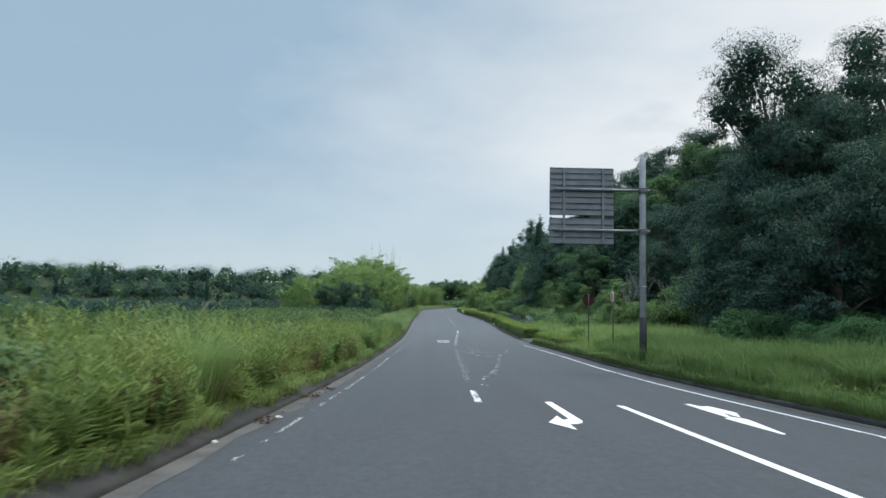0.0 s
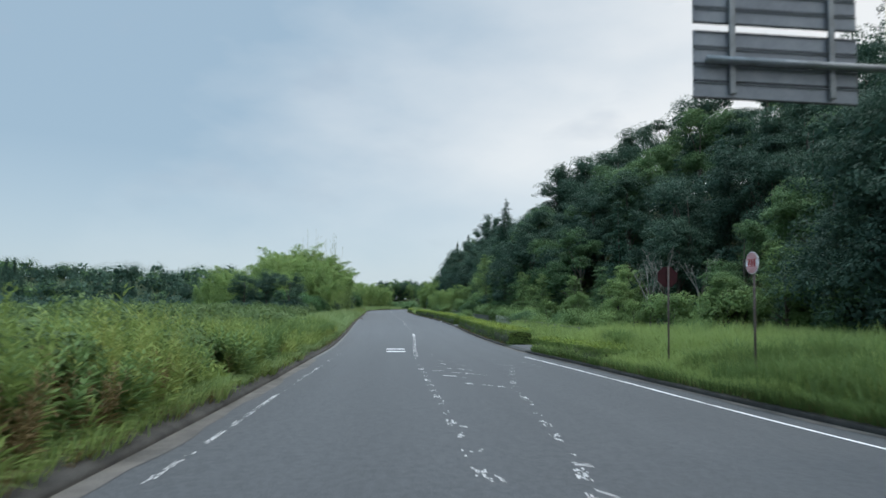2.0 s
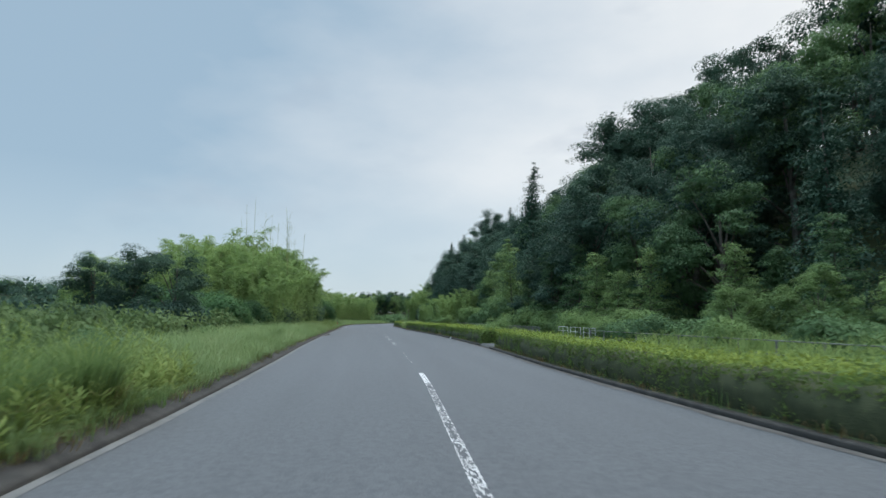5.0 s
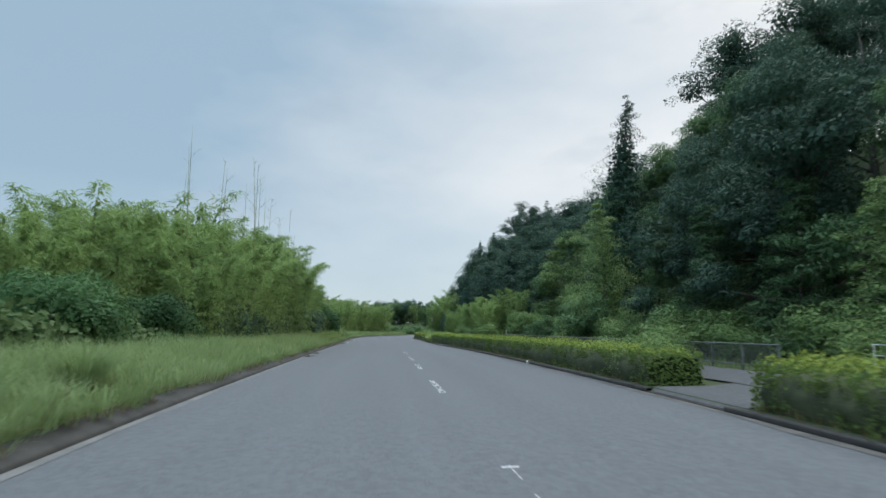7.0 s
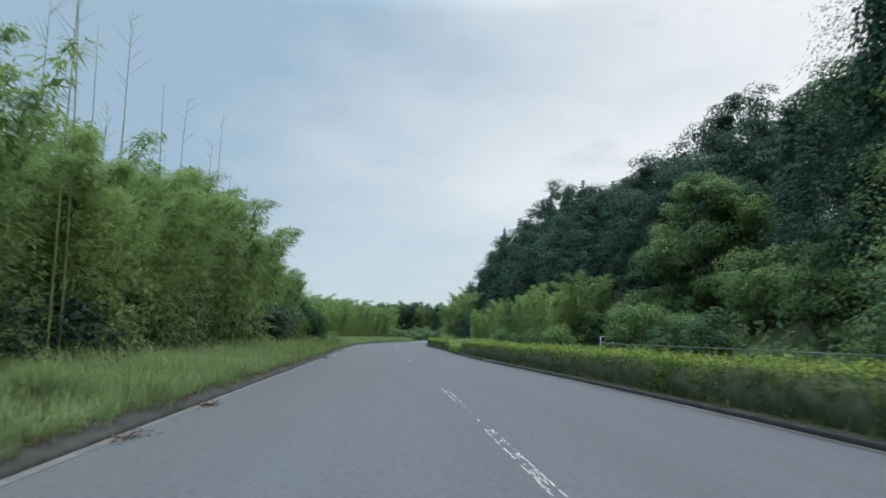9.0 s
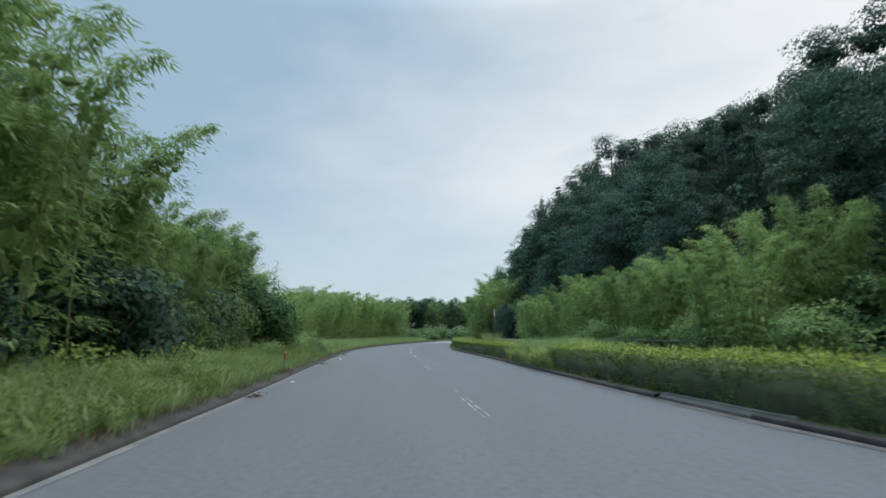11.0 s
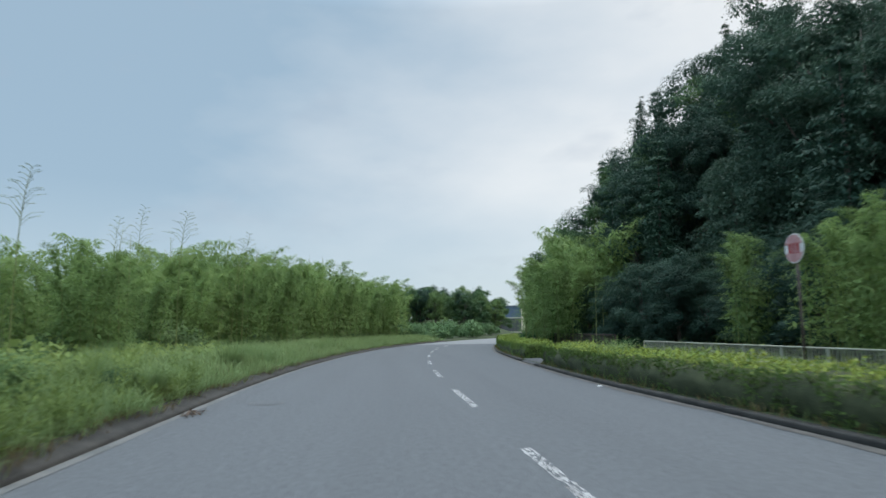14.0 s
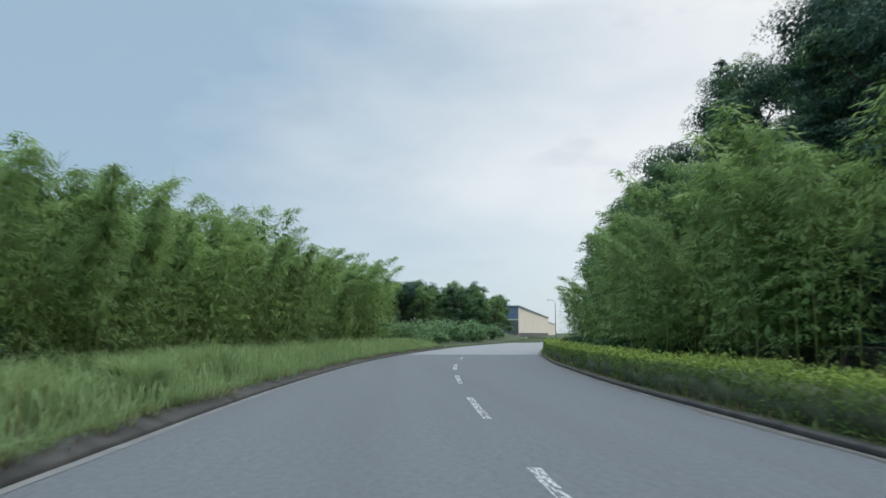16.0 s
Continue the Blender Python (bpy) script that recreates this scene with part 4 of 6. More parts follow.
def bamboo(height, spread, culms, per, mat, leaf=1.0, name="bamboo"):
    """A clump of bamboo: culms that nod at the tip, with tiers of side branches hung with narrow leaves."""
    t = new(name)
    parts = []
    for i in range(culms):
        a, q = i * 2.4 + rng.normal(0, 0.3), ((i + 0.5) / culms) ** 0.5 * spread
        b, h = np.array([np.cos(a) * q, np.sin(a) * q, 0]), height * (0.74 + 0.3 * rng.random())
        lean = np.array([np.cos(a), np.sin(a), 0]) * (0.3 + 0.8 * rng.random()) + rng.normal(0, 0.3, 3) * [1, 1, 0]
        s = np.linspace(0, 1, 9)[:, None]
        line = b + np.array([0, 0, 1.0]) * (s - 0.16 * s ** 5) * h + lean * (0.2 * s ** 2 + 0.8 * s ** 4) * (0.2 * h)
        v, f = tube(line[::2], np.linspace(0.035, 0.007, 5), 5)
        hang("culm", mesh("culm", v, f, M_CULM, True), t)
        nb = 44
        w0 = 0.12 + 0.88 * ((np.arange(nb) + rng.random(nb)) / nb) ** 0.8
        m = max(4, per // nb)
        w, k = np.repeat(w0, m), np.repeat(np.arange(nb), m)
        base = np.stack([np.interp(w, s[:, 0], line[:, c]) for c in range(3)], 1)
        th = (np.arange(nb) * 2.4 + i + rng.normal(0, 0.4, nb))[k] + rng.normal(0, 0.42, nb * m)
        long = ((1.5 - 1.22 * w0 ** 1.5) * (0.6 + 0.5 * rng.random(nb)))[k] * height / 8.5
        r = (0.12 + 0.88 * rng.random(nb * m) ** 0.75) * long
        rise = 0.5 * r - 0.6 * r ** 2 / np.maximum(long, 0.2)
        p = base + np.stack([np.cos(th) * r, np.sin(th) * r, rise + rng.normal(0, 0.07, nb * m)], 1)
        p[:, :2] += rng.normal(0, 0.1, (nb * m, 2))
        ax = np.stack([np.cos(th), np.sin(th), -0.7 + 0.4 * rng.random(nb * m)], 1) + unit(nb * m) * 0.4
        L = (0.16 + 0.13 * rng.random(nb * m)) * leaf
        out = np.stack([np.cos(th), np.sin(th), np.zeros(nb * m)], 1) * 0.35 + b * 0.5 / spread
        parts.append(slivers(p, ax, unit(nb * m) * 0.5 + out * 0.5 + [0, 0, 0.9], L, L * 0.25, out + [0, 0, 0.75]))
        n = 46
        w = 0.2 + 0.62 * rng.random(n)
        c = np.stack([np.interp(w, s[:, 0], line[:, c]) for c in range(3)], 1) + rng.normal(0, 0.28, (n, 3)) * (1.15 - w)[:, None] * height / 8.5
        parts.append(cards(c, unit(n) * [0.6, 0.6, 1.0], unit(n) * [1, 1, 0.4] + [0, 0, 0.3], 0.36 * (0.7 + 0.6 * rng.random(n)), 0.2, np.tile(b * 0.5 / spread, (n, 1)) + [0, 0, 0.9]))
    hang("leaves", leafy("leaves", parts, mat), t)
    return t


def weed_clump(height, stalks, mat, size, aspect, name="weed_clump"):
    """A stand of leafy stalks from one root, taller in the middle."""
    t = new(name)
    a, q = rng.random(stalks) * 6.283, rng.random(stalks) ** 0.6
    base = np.stack([np.cos(a) * q * 0.32, np.sin(a) * q * 0.32, np.zeros(stalks)], 1)
    h = height * (1 - 0.35 * q) * (0.8 + 0.3 * rng.random(stalks))
    st = blades(base, h, np.full(stalks, 0.018), 0.3 * q, a)
    m = 30
    w = np.tile((np.arange(m) + 0.5) / m, stalks) * 0.88 + 0.12
    B, H, A, Q = np.repeat(base, m, 0), np.repeat(h, m), np.repeat(a, m), np.repeat(q, m)
    th = rng.random(len(w)) * 6.283
    lean = 0.3 * Q * H * w ** 2
    p = B + np.stack([np.cos(A) * lean, np.sin(A) * lean, H * w], 1)
    ax = np.stack([np.cos(th), np.sin(th), 0.1 + 0.9 * w], 1)
    L = size * (1.35 - 0.85 * w) * (0.7 + 0.6 * rng.random(len(w)))
    v, f = st
    hang("stems", mesh("stems", v, f, mat), t)
    v, f = cards(p, ax, np.tile([[0, 0, 1.0]], (len(w), 1)) + unit(len(w)) * 0.4, L, L * aspect)
    hang("leaves", mesh("leaves", v, f, mat), t)
    return t


STUNTED = [(20.2, 112, 4, 0.22), (21.5, 123, 3.5, 0.1), (25, 129.5, 3, 0.09), (20.2, 132, 3, 0.09), (23, 135, 3, 0.05), (23, 155, 5, 0.04), (22, 162, 3, 0.04), (21.3, 226, 4, 0.29), (26, 237, 4, 0.09), (32, 105, 3, 0.09), (40, 95, 4, 0.05)]  # where the wood is lower: x, y, reach, loss


def vigour(x, y):
    v = 1.0
    for a, b, r, k in STUNTED:
        v *= 1 - k * math.exp(-((x - a) ** 2 + (y - b) ** 2) / (2 * r * r) * 1.4)
    return v


def plant(kinds, x, y, scale=1.0, sink=0.1, label="", category="", group="", squash=1.0):
    """Sets a copy of one of the plants of a kind on the land."""
    src = kinds[int(rng.integers(len(kinds)))]
    if group == "trees of the hillside wood":
        scale *= vigour(x, y)
    m = Matrix.LocRotScale((x, y, float(ground_z(x, y)) - sink), Euler((rng.normal(0, 0.03), rng.normal(0, 0.03), rng.random() * 6.283)), Vector((scale, scale, scale * squash)))
    ob = copy_thing(src, m)
    return tagged(ob, label, category, group)


def drop(kinds):
    for k in kinds:
        for o in (*k.children_recursive, k):
            bpy.data.objects.remove(o)


# wood on the hill to the right
rng = np.random.default_rng(21)
FRONT = [broadleaf(11, 3.9, 24, 84, 0.14, M_LEAF_DARK, 0.1), broadleaf(12.5, 4.2, 26, 84, 0.14, M_LEAF_DARK, 0.12), broadleaf(10, 3.6, 22, 84, 0.13, M_LEAF_MID, 0.1)]
BACK = [broadleaf(12, 4.2, 18, 76, 0.18, M_LEAF_DARK, 0.25, 11), broadleaf(13, 4.4, 18, 76, 0.18, M_LEAF_DARK, 0.25, 11), broadleaf(11, 4.0, 18, 76, 0.17, M_LEAF_MID, 0.25, 11)]
OPEN = [broadleaf(17, 4.6, 38, 170, 0.09, M_LEAF_DARK, 0.3, 11)]
CEDARS = [cedar(13, 3.2, 52, 0.2, M_CEDAR), cedar(11.5, 2.9, 52, 0.2, M_CEDAR)]
CEDAR_FINE = [cedar(13, 5.0, 130, 0.13, M_LEAF_LIGHT)]
LIGHT = [broadleaf(10, 3.4, 22, 62, 0.15, M_LEAF_LIGHT, 0.12), broadleaf(11, 3.6, 22, 62, 0.15, M_LEAF_MID, 0.12)]
TIERED = [tiered_tree(8, 2.3, 13, 75, 0.12, M_LEAF_MID), tiered_tree(6.6, 2.2, 11, 75, 0.12, M_LEAF_LIGHT)]
VINES = [shrub(4.4, 2.5, 18, 560, 0.13, M_VINE, 0.7, name="vine_mound"), shrub(3.8, 2.3, 17, 520, 0.12, M_KUDZU, 0.7, name="vine_mound")]
UNDER = [shrub(2.7, 1.7, 13, 230, 0.12, M_LEAF_DARK), shrub(2.3, 1.6, 12, 230, 0.12, M_LEAF_MID)]
SPIRE = [cedar(15, 5.8, 90, 0.1, M_CEDAR, 0.25, True)]
YOUNG = [shrub(4.6, 2.0, 15, 240, 0.16, M_LEAF_LIGHT, name="young_tree"), shrub(3.8, 1.8, 14, 240, 0.16, M_LEAF_MID, name="young_tree")]
BUSH = [shrub(1.9, 1.5, 12, 210, 0.1, M_LEAF_LIGHT, name="bush"), shrub(1.6, 1.3, 11, 200, 0.1, M_LEAF_MID, name="bush"), shrub(2.2, 1.7, 13, 170, 0.14, M_KUDZU, 0.8, name="vine_mound")]
BAMBOO = [bamboo(9, 1.8, 8, 1320, M_BAMBOO, 0.9), bamboo(8.4, 1.9, 8, 1320, M_BAMBOO, 0.9), bamboo(9.4, 1.7, 8, 1320, M_BAMBOO, 0.9)]
BAMBOO_FINE = [bamboo(9, 1.8, 8, 2110, M_BAMBOO, 0.74), bamboo(8.4, 1.9, 8, 2110, M_BAMBOO, 0.74)]
BAMBOO_BACK = [bamboo(9.5, 1.9, 8, 570, M_BAMBOO, 1.4), bamboo(9, 2.0, 8, 570, M_BAMBOO, 1.4)]

WOOD = "trees of the hillside wood"
rng = np.random.default_rng(22)
y = 14.0
while y < 251:
    row = 0
    d = 1.0
    while d < 31:
        yy = y + rng.normal(0, 1.1) + (row % 2) * 3.0
        xx = float(foot(yy)) + d + rng.normal(0, 0.9) + (3.6 if 116 < yy < 128 else 0.7 if yy > 198 else 0.0)
        kind, lab = (FRONT, "dark broadleaf tree with a dense rounded crown") if row < 2 or row < 3 and yy > 190 else (BACK, "dark broadleaf tree high in the hillside wood")
        kind = kind[:2] if yy > 150 else kind
        q = rng.random()
        if 11 < xx < 17.6 and 107.5 < yy < 117:
            d, row = d + 4.6, row + 1
            continue
        if row == 0 and 125 < yy < 152:
            if xx > 16.3 or not 132 < yy < 144:
                plant(YOUNG, xx - 1.5, yy, 0.6 + 0.4 * rng.random(), 0.15, "light green young tree at the foot of the wood", "tree", "young trees below the wood")
        elif row < 2 and q < 0.06 and yy < 150 or row == 0 and yy > 222:
            plant(LIGHT if q < 0.06 else LIGHT[1:], xx, yy, 0.8 + 0.22 * rng.random(), 0.4, "brighter green broadleaf tree at the wood's edge", "tree", WOOD)
        elif q < (0.2 if row < 2 else 0.5 if 135 < yy < 215 else 0.2):
            plant(CEDARS, xx, yy, 0.8 + 0.25 * rng.random(), 0.4, "dark green conifer with drooping tiers of needles", "tree", WOOD)
        else:
            plant(kind, xx, yy, ((0.75 if row == 0 else 0.9) + 0.25 * rng.random()) * float(np.interp(yy, [78, 90, 108, 122, 126], [1, 1.1, 1.16, 1.14, 1] if row < 2 else [1, 1.04, 1.04, 1.04, 1])), 0.4, lab, "tree", WOOD)
        d += 4.6 if row < 2 else 6.6
        row += 1
    y += 6.0
plant(CEDAR_FINE, 14.5, 113.6, 0.8, 0.3, "lit green conifer standing in front of the wood", "tree")
for x, y, s, k in ((15.4, 95.0, 0.92, 0), (15.2, 90.0, 0.92, 1), (15.6, 82.0, 0.85, 1), (14.8, 99.5, 0.9, 0), (13.9, 104.0, 0.75, 0), (17.2, 76.0, 0.8, 1), (18.0, 70.0, 0.75, 0), (15.0, 86.0, 0.7, 1)):
    plant(TIERED[k:k + 1], x, y, s, 0.2, "slender green tree with branches in separate flat tiers", "tree", "tiered trees at the wood's edge")
for x, y, s in ((17.6, 121.5, 0.8), (17.4, 117.6, 0.95), (18.4, 126.5, 0.7)):
    plant(CEDARS, x, y, s, 0.4, "dark green conifer with drooping tiers of needles", "tree", WOOD)
for i in range(26):
    plant(YOUNG[:1] if i % 3 == 0 else BUSH[:1], 14.5 + 6 * rng.random(), 112 + 20 * rng.random(), 0.5 + 0.35 * rng.random(), 0.15, "light leafy shrub covering the slope", "shrub", "shrubs of the slope")
for x, y, k in ((16.6, 27.5, 0.72), (17.4, 32.0, 0.8), (18.2, 36.5, 0.75), (16.0, 22.5, 0.7), (21.5, 30.0, 1.0), (23.0, 36.0, 1.0)):
    plant(FRONT[:2], x, y, k, 0.4, "dark broadleaf tree with a dense rounded crown", "tree", WOOD)
for i in range(11):
    y = 14.5 + 1.3 * i
    plant(VINES[:1], 13.8 + 1.6 * (i % 2) + rng.normal(0, 0.4), y + rng.normal(0, 0.4), 0.36 + 0.26 * rng.random(), 0.15, "mound of broad-leaved vines at the foot of the wood", "shrub", "vine mounds below the wood")
for x, y, k in ((19.6, 45.5, 0.56), (23.0, 47.5, 0.62), (21.4, 44.5, 0.6), (17.8, 48.0, 0.42), (17.0, 62.5, 0.46), (15.0, 67.0, 0.36), (18.6, 65.5, 0.58), (16.6, 58.5, 0.3), (12.8, 68.5, 0.3)):
    plant(LIGHT[:1], x, y, k, 0.3, "bright green bushy tree in front of the wood", "tree")
plant(LIGHT[:1], 18.8, 136.5, 0.98, 0.3, "bright green broadleaf tree behind the clearing", "tree")
for x, y in ((17.5, 128.0), (18.5, 133.0), (17.0, 137.0), (18.0, 142.5), (16.5, 147.0), (16.0, 126.0)):
    plant(YOUNG[:1], x, y, 0.8 + 0.3 * rng.random(), 0.15, "light green young tree at the foot of the wood", "tree", "young trees below the wood")
plant(OPEN, 26.0, 33.0, 0.95, 0.3, "tall tree with an open feathery crown above the wood", "tree")
plant(OPEN, 19.2, 33.2, 1.08, 0.3, "tall tree with an open feathery crown above the wood", "tree")
for x, y in ((22.0, 224.0), (20.0, 229.0), (24.5, 221.0), (19.0, 218.0)):
    plant(LIGHT[1:], x + 1.0, y, 1.05, 0.4, "green broadleaf tree high in the hillside wood", "tree", WOOD)
plant(SPIRE, 17.0, 119.8, 1.17, 0.3, "tall thin conifer rising above the wood", "tree")
plant(SPIRE, 27.9, 121.6, 1.02, 0.3, "tall thin conifer rising above the wood", "tree")
plant(SPIRE, 21.0, 224.0, 0.95, 0.3, "tall thin conifer rising above the wood", "tree")


def bare_tree(x, y, h):
    """A dead tree: forked pale limbs without leaves."""
    t = thing("bare_tree", pose(x, y, float(ground_z(x, y)) - 0.1), "pale leafless dead tree at the foot of the wood", "tree", "bare trees")
    limbs = [tube([(0, 0, 0), (0.1, 0.1, h * 0.3), (0.3 * rng.normal(), 0.3 * rng.normal(), h * 0.6)], [0.09, 0.07, 0.05], 6)]
    for i in range(9):
        a, r, s = rng.random() * 6.28, 0.7 + rng.random(), h * (0.25 + 0.35 * rng.random())
        e = np.array([math.cos(a) * r, math.sin(a) * r, min(h, s + h * 0.4)])
        limbs.append(tube([(0, 0, s), e * [0.4, 0.4, 0] + [0, 0, s + (e[2] - s) * 0.4], e], [0.045, 0.03, 0.01], 5))
        for j in range(3):
            f = e * (0.6 + 0.1 * j) + [0, 0, s * (0.4 - 0.1 * j)]
            limbs.append(tube([f, f + unit(1)[0] * 0.25 + [0, 0, 0.25], f + unit(1)[0] * 0.4 + [0, 0, 0.6]], [0.02, 0.014, 0.006], 4))
    v, f = join(limbs)
    hang("trunk", mesh("trunk", v, f, M_DEAD, True), t)


for x, y, h in ((17.9, 59.0, 6.2), (19.4, 60.0, 7.0), (21.6, 58.8, 6.2)):
    bare_tree(x, y, h)

for y in np.arange(183, 216, 1.9):
    for d in (-1.6, 1.0):
        plant(FRONT[:2], float(foot(y)) + d + rng.normal(0, 0.5), y + rng.normal(0, 0.5), 0.3 + 0.14 * rng.random(), 0.2, "low dark broadleaf tree at the edge of the wood", "tree", "low trees of the wood's edge")
# lighter growth at the wood's foot
rng = np.random.default_rng(23)
for y in np.arange(30, 184, 2.8):
    x = float(foot(y)) - 2.0 + rng.normal(0, 1.0)
    if x > float(right_edge(y)) + 5.6 and not 131 < y < 142:
        plant(YOUNG, x, y + rng.normal(0, 0.8), 0.55 + 0.5 * rng.random(), 0.15, "light green young tree at the foot of the wood", "tree", "young trees below the wood")
for y in np.arange(44, 84, 2.6):
    if rng.random() < 0.3:
        continue
    plant(YOUNG[:1] if rng.random() < 0.6 else BUSH[:1], float(foot(y)) - 3.0 + rng.normal(0, 1.7), y + rng.normal(0, 1.0), 0.4 + 0.65 * rng.random(), 0.15, "light green young tree at the foot of the wood", "tree", "young trees below the wood")
for y in np.arange(56, 177, 2.3):
    x = float(right_edge(y)) + 5.2 + 2.4 * rng.random()
    plant(BUSH[:1] if rng.random() < 0.75 else BUSH[1:2], x, y + rng.normal(0, 0.6), (0.8 + 0.5 * rng.random()) * (0.5 if 117 < y < 142 else 1.0), 0.1, "leafy green shrub behind the footpath fence", "shrub", "shrubs behind the fence")
for y in np.arange(146, 187, 2.6):
    for d in (0, 2.6):
        x = max(float(foot(y)) - 4.5, float(right_edge(y)) + 6.0) + d + rng.normal(0, 0.5)
        plant(BAMBOO, x, y + rng.normal(0, 0.5), (0.62 + 0.14 * rng.random() + 0.03 * d) * float(np.interp(y, [158, 168], [1, 0.85])), 0.1, "leafy bamboo clump in front of the wood", "bamboo", "bamboo beside the road")
for y in np.arange(210.4, 256, 2.6):
    x = max(float(foot(y)) - 3.6, float(right_edge(y)) + 3.4) + min(1.3, max(0.0, y - 212) * 0.09) + rng.normal(0, 0.5)
    s = 0.85 if y < 232 else 0.85 - (y - 232) * 0.012
    plant(BAMBOO_FINE if y < 236 else BAMBOO, x, y, s + 0.2 * rng.random(), 0.1, "leafy bamboo clump in front of the wood", "bamboo", "bamboo beside the road")
    plant(BAMBOO_BACK, x + 2.8, y + 1.2, s + 0.1 + 0.2 * rng.random(), 0.1, "leafy bamboo clump in front of the wood", "bamboo", "bamboo beside the road")

# bamboo groves to the left
rng = np.random.default_rng(24)
GROVE = "bamboo grove beside the road"
for y0, y1, near, rows in ((103, 164, 5.3, ((0, 0.9), (3.0, 1.08), (6.6, 1.22))), (190, 264, 6.6, ((0, 0.95), (3.0, 1.04), (6.6, 1.1)))):
    for y in np.arange(y0, y1, 3.0):
        for d, s in rows:
            x = float(left_edge(y)) - near - d + rng.normal(0, 0.45)
            grow = float(np.interp(y, [103, 111, 117, 124, 132, 142, 150, 160, 190, 212, 218, 231, 245], [0.74, 0.97, 1.08, 1.15, 1.22, 1.28, 1.04, 0.9, 0.62, 0.86, 0.94, 1.04, 1.05]))
            fine = d < 1 and (108 < y < 132 or y > 200 and y < 226 or 148 < y < 165)
            plant(BAMBOO_FINE if fine else BAMBOO if d < 4 else BAMBOO_BACK, x, y + rng.normal(0, 0.6), s * (0.86 + 0.24 * rng.random()) * grow, 0.1, "tall bright green bamboo clump with feathery leaves", "bamboo", GROVE)
for x, y, s in ((-14.5, 99, 0.84), (-17.5, 98, 0.8), (-20.5, 99, 0.82), (-18.5, 103, 0.92), (-22, 103, 0.88), (-24.5, 105, 0.8), (-20.5, 107.5, 0.92), (-17, 108, 1.05), (-15.5, 114, 1.1), (-19, 113, 1.0), (-22.5, 111, 0.92), (-27.0, 108, 0.7), (-25.5, 112, 0.85)):
    plant(BAMBOO, x, y, s * (0.95 + 0.12 * rng.random()), 0.1, "tall bright green bamboo clump with feathery leaves", "bamboo", GROVE)


def bare_shoot(x, y, h, label="bare new bamboo shoot standing above the grove"):
    """A bamboo shoot of the year: a bare whip with a few side twigs at its tip."""
    t = thing("bamboo_shoot", pose(x, y, float(ground_z(x, y)) - 0.1), label, "bamboo", "bare bamboo shoots")
    b = rng.normal(0, 0.25, 2)
    s = np.linspace(0, 1, 8)[:, None]
    line = np.concatenate([b * s ** 2.5, s * h], 1)
    v, f = tube(line, np.linspace(0.035, 0.008, 8), 6)
    hang("culm", mesh("culm", v, f, M_CULM, True), t)
    for k in range(int(rng.integers(0, 14))):
        u = 0.72 + 0.27 * rng.random()
        p = np.array([b[0] * u ** 2.5, b[1] * u ** 2.5, u * h])
        a = rng.random() * 6.28
        e = np.array([math.cos(a), math.sin(a), 1.1]) * (0.3 + 0.6 * rng.random()) * (1.3 - u)* 2
        v, f = tube([p, p + e * 0.5, p + e + [0, 0, -0.05]], [0.008, 0.006, 0.003], 4)
        hang("twig", mesh("twig", v, f, M_CULM), t)


for i in range(38):
    y = 108 + 46 * rng.random()
    bare_shoot(float(left_edge(y)) - 4.0 - 6 * rng.random(), y, 10.0 + 3.6 * rng.random())
for x, y, s in ((-10.9, 158.8, 0.66), (-12.9, 158.2, 0.68)):
    plant(FRONT[:1], x, y, s, 0.3, "dark broad-leaved tree at the open end of the grove", "tree")
for x, y, h in ((10.7, 205.5, 3.8), (12.4, 204.8, 3.5), (12.9, 205.3, 3.3), (13.5, 204.6, 3.1), (15.0, 205.0, 2.7), (11.4, 206.2, 3.2)):
    bare_shoot(x, y, h, "bare pale bamboo culm in front of the dark wood")
for k in range(7):
    bare_shoot(-9.6 - 0.25 * (k % 4), 163.6 + 0.3 * k, 6.4 + 0.5 * (k % 3))
for i in range(16):
    y = 194 + 50 * rng.random()
    bare_shoot(float(left_edge(y)) - 5.0 - 5 * rng.random(), y, 5.2 + (y - 194) * 0.06 + 2.6 * rng.random())
for y in (*np.arange(100, 166, 3.0), *np.arange(188, 262, 3.4)):
    plant(BUSH, float(left_edge(y)) - (5.4 if y < 170 else 6.8) + rng.normal(0, 0.4), y, 0.6 + 0.5 * rng.random(), 0.1, "dark leafy shrub at the edge of the bamboo", "shrub", "shrubs at the bamboo's edge")
for y in np.arange(84, 159, 2.2):
    plant(UNDER[:1] if y > 102 else UNDER, float(left_edge(y)) - 5.5 + rng.normal(0, 0.6) - (2.2 + 2.5 * rng.random() if y < 102 else 0), y + rng.normal(0, 0.5), (0.75 + 0.5 * rng.random()) * (1.35 if y > 102 else 1.0), 0.1, "dark leafy shrub under the bamboo", "shrub", "shrubs at the bamboo's edge")
for y in np.arange(190, 262, 3.0):
    plant(UNDER, float(left_edge(y)) - 7.4 + rng.normal(0, 0.5), y, 0.5 + 0.3 * rng.random(), 0.1, "dark leafy shrub under the bamboo", "shrub", "shrubs at the bamboo's edge")
for x, y, s in ((-11.6, 86.5, 0.8), (-13.5, 90.0, 1.0), (-10.6, 93.0, 0.85), (-12.6, 97.0, 1.0), (-10.4, 101.0, 0.8), (-10.6, 106.5, 0.9), (-10.2, 112.5, 0.75), (-10.6, 143.0, 0.9), (-10.2, 147.5, 0.8)):
    plant(VINES[:1], x, y, s, 0.15, "tall mound of dark vines climbing the bamboo", "shrub", "vine mounds at the bamboo's edge")
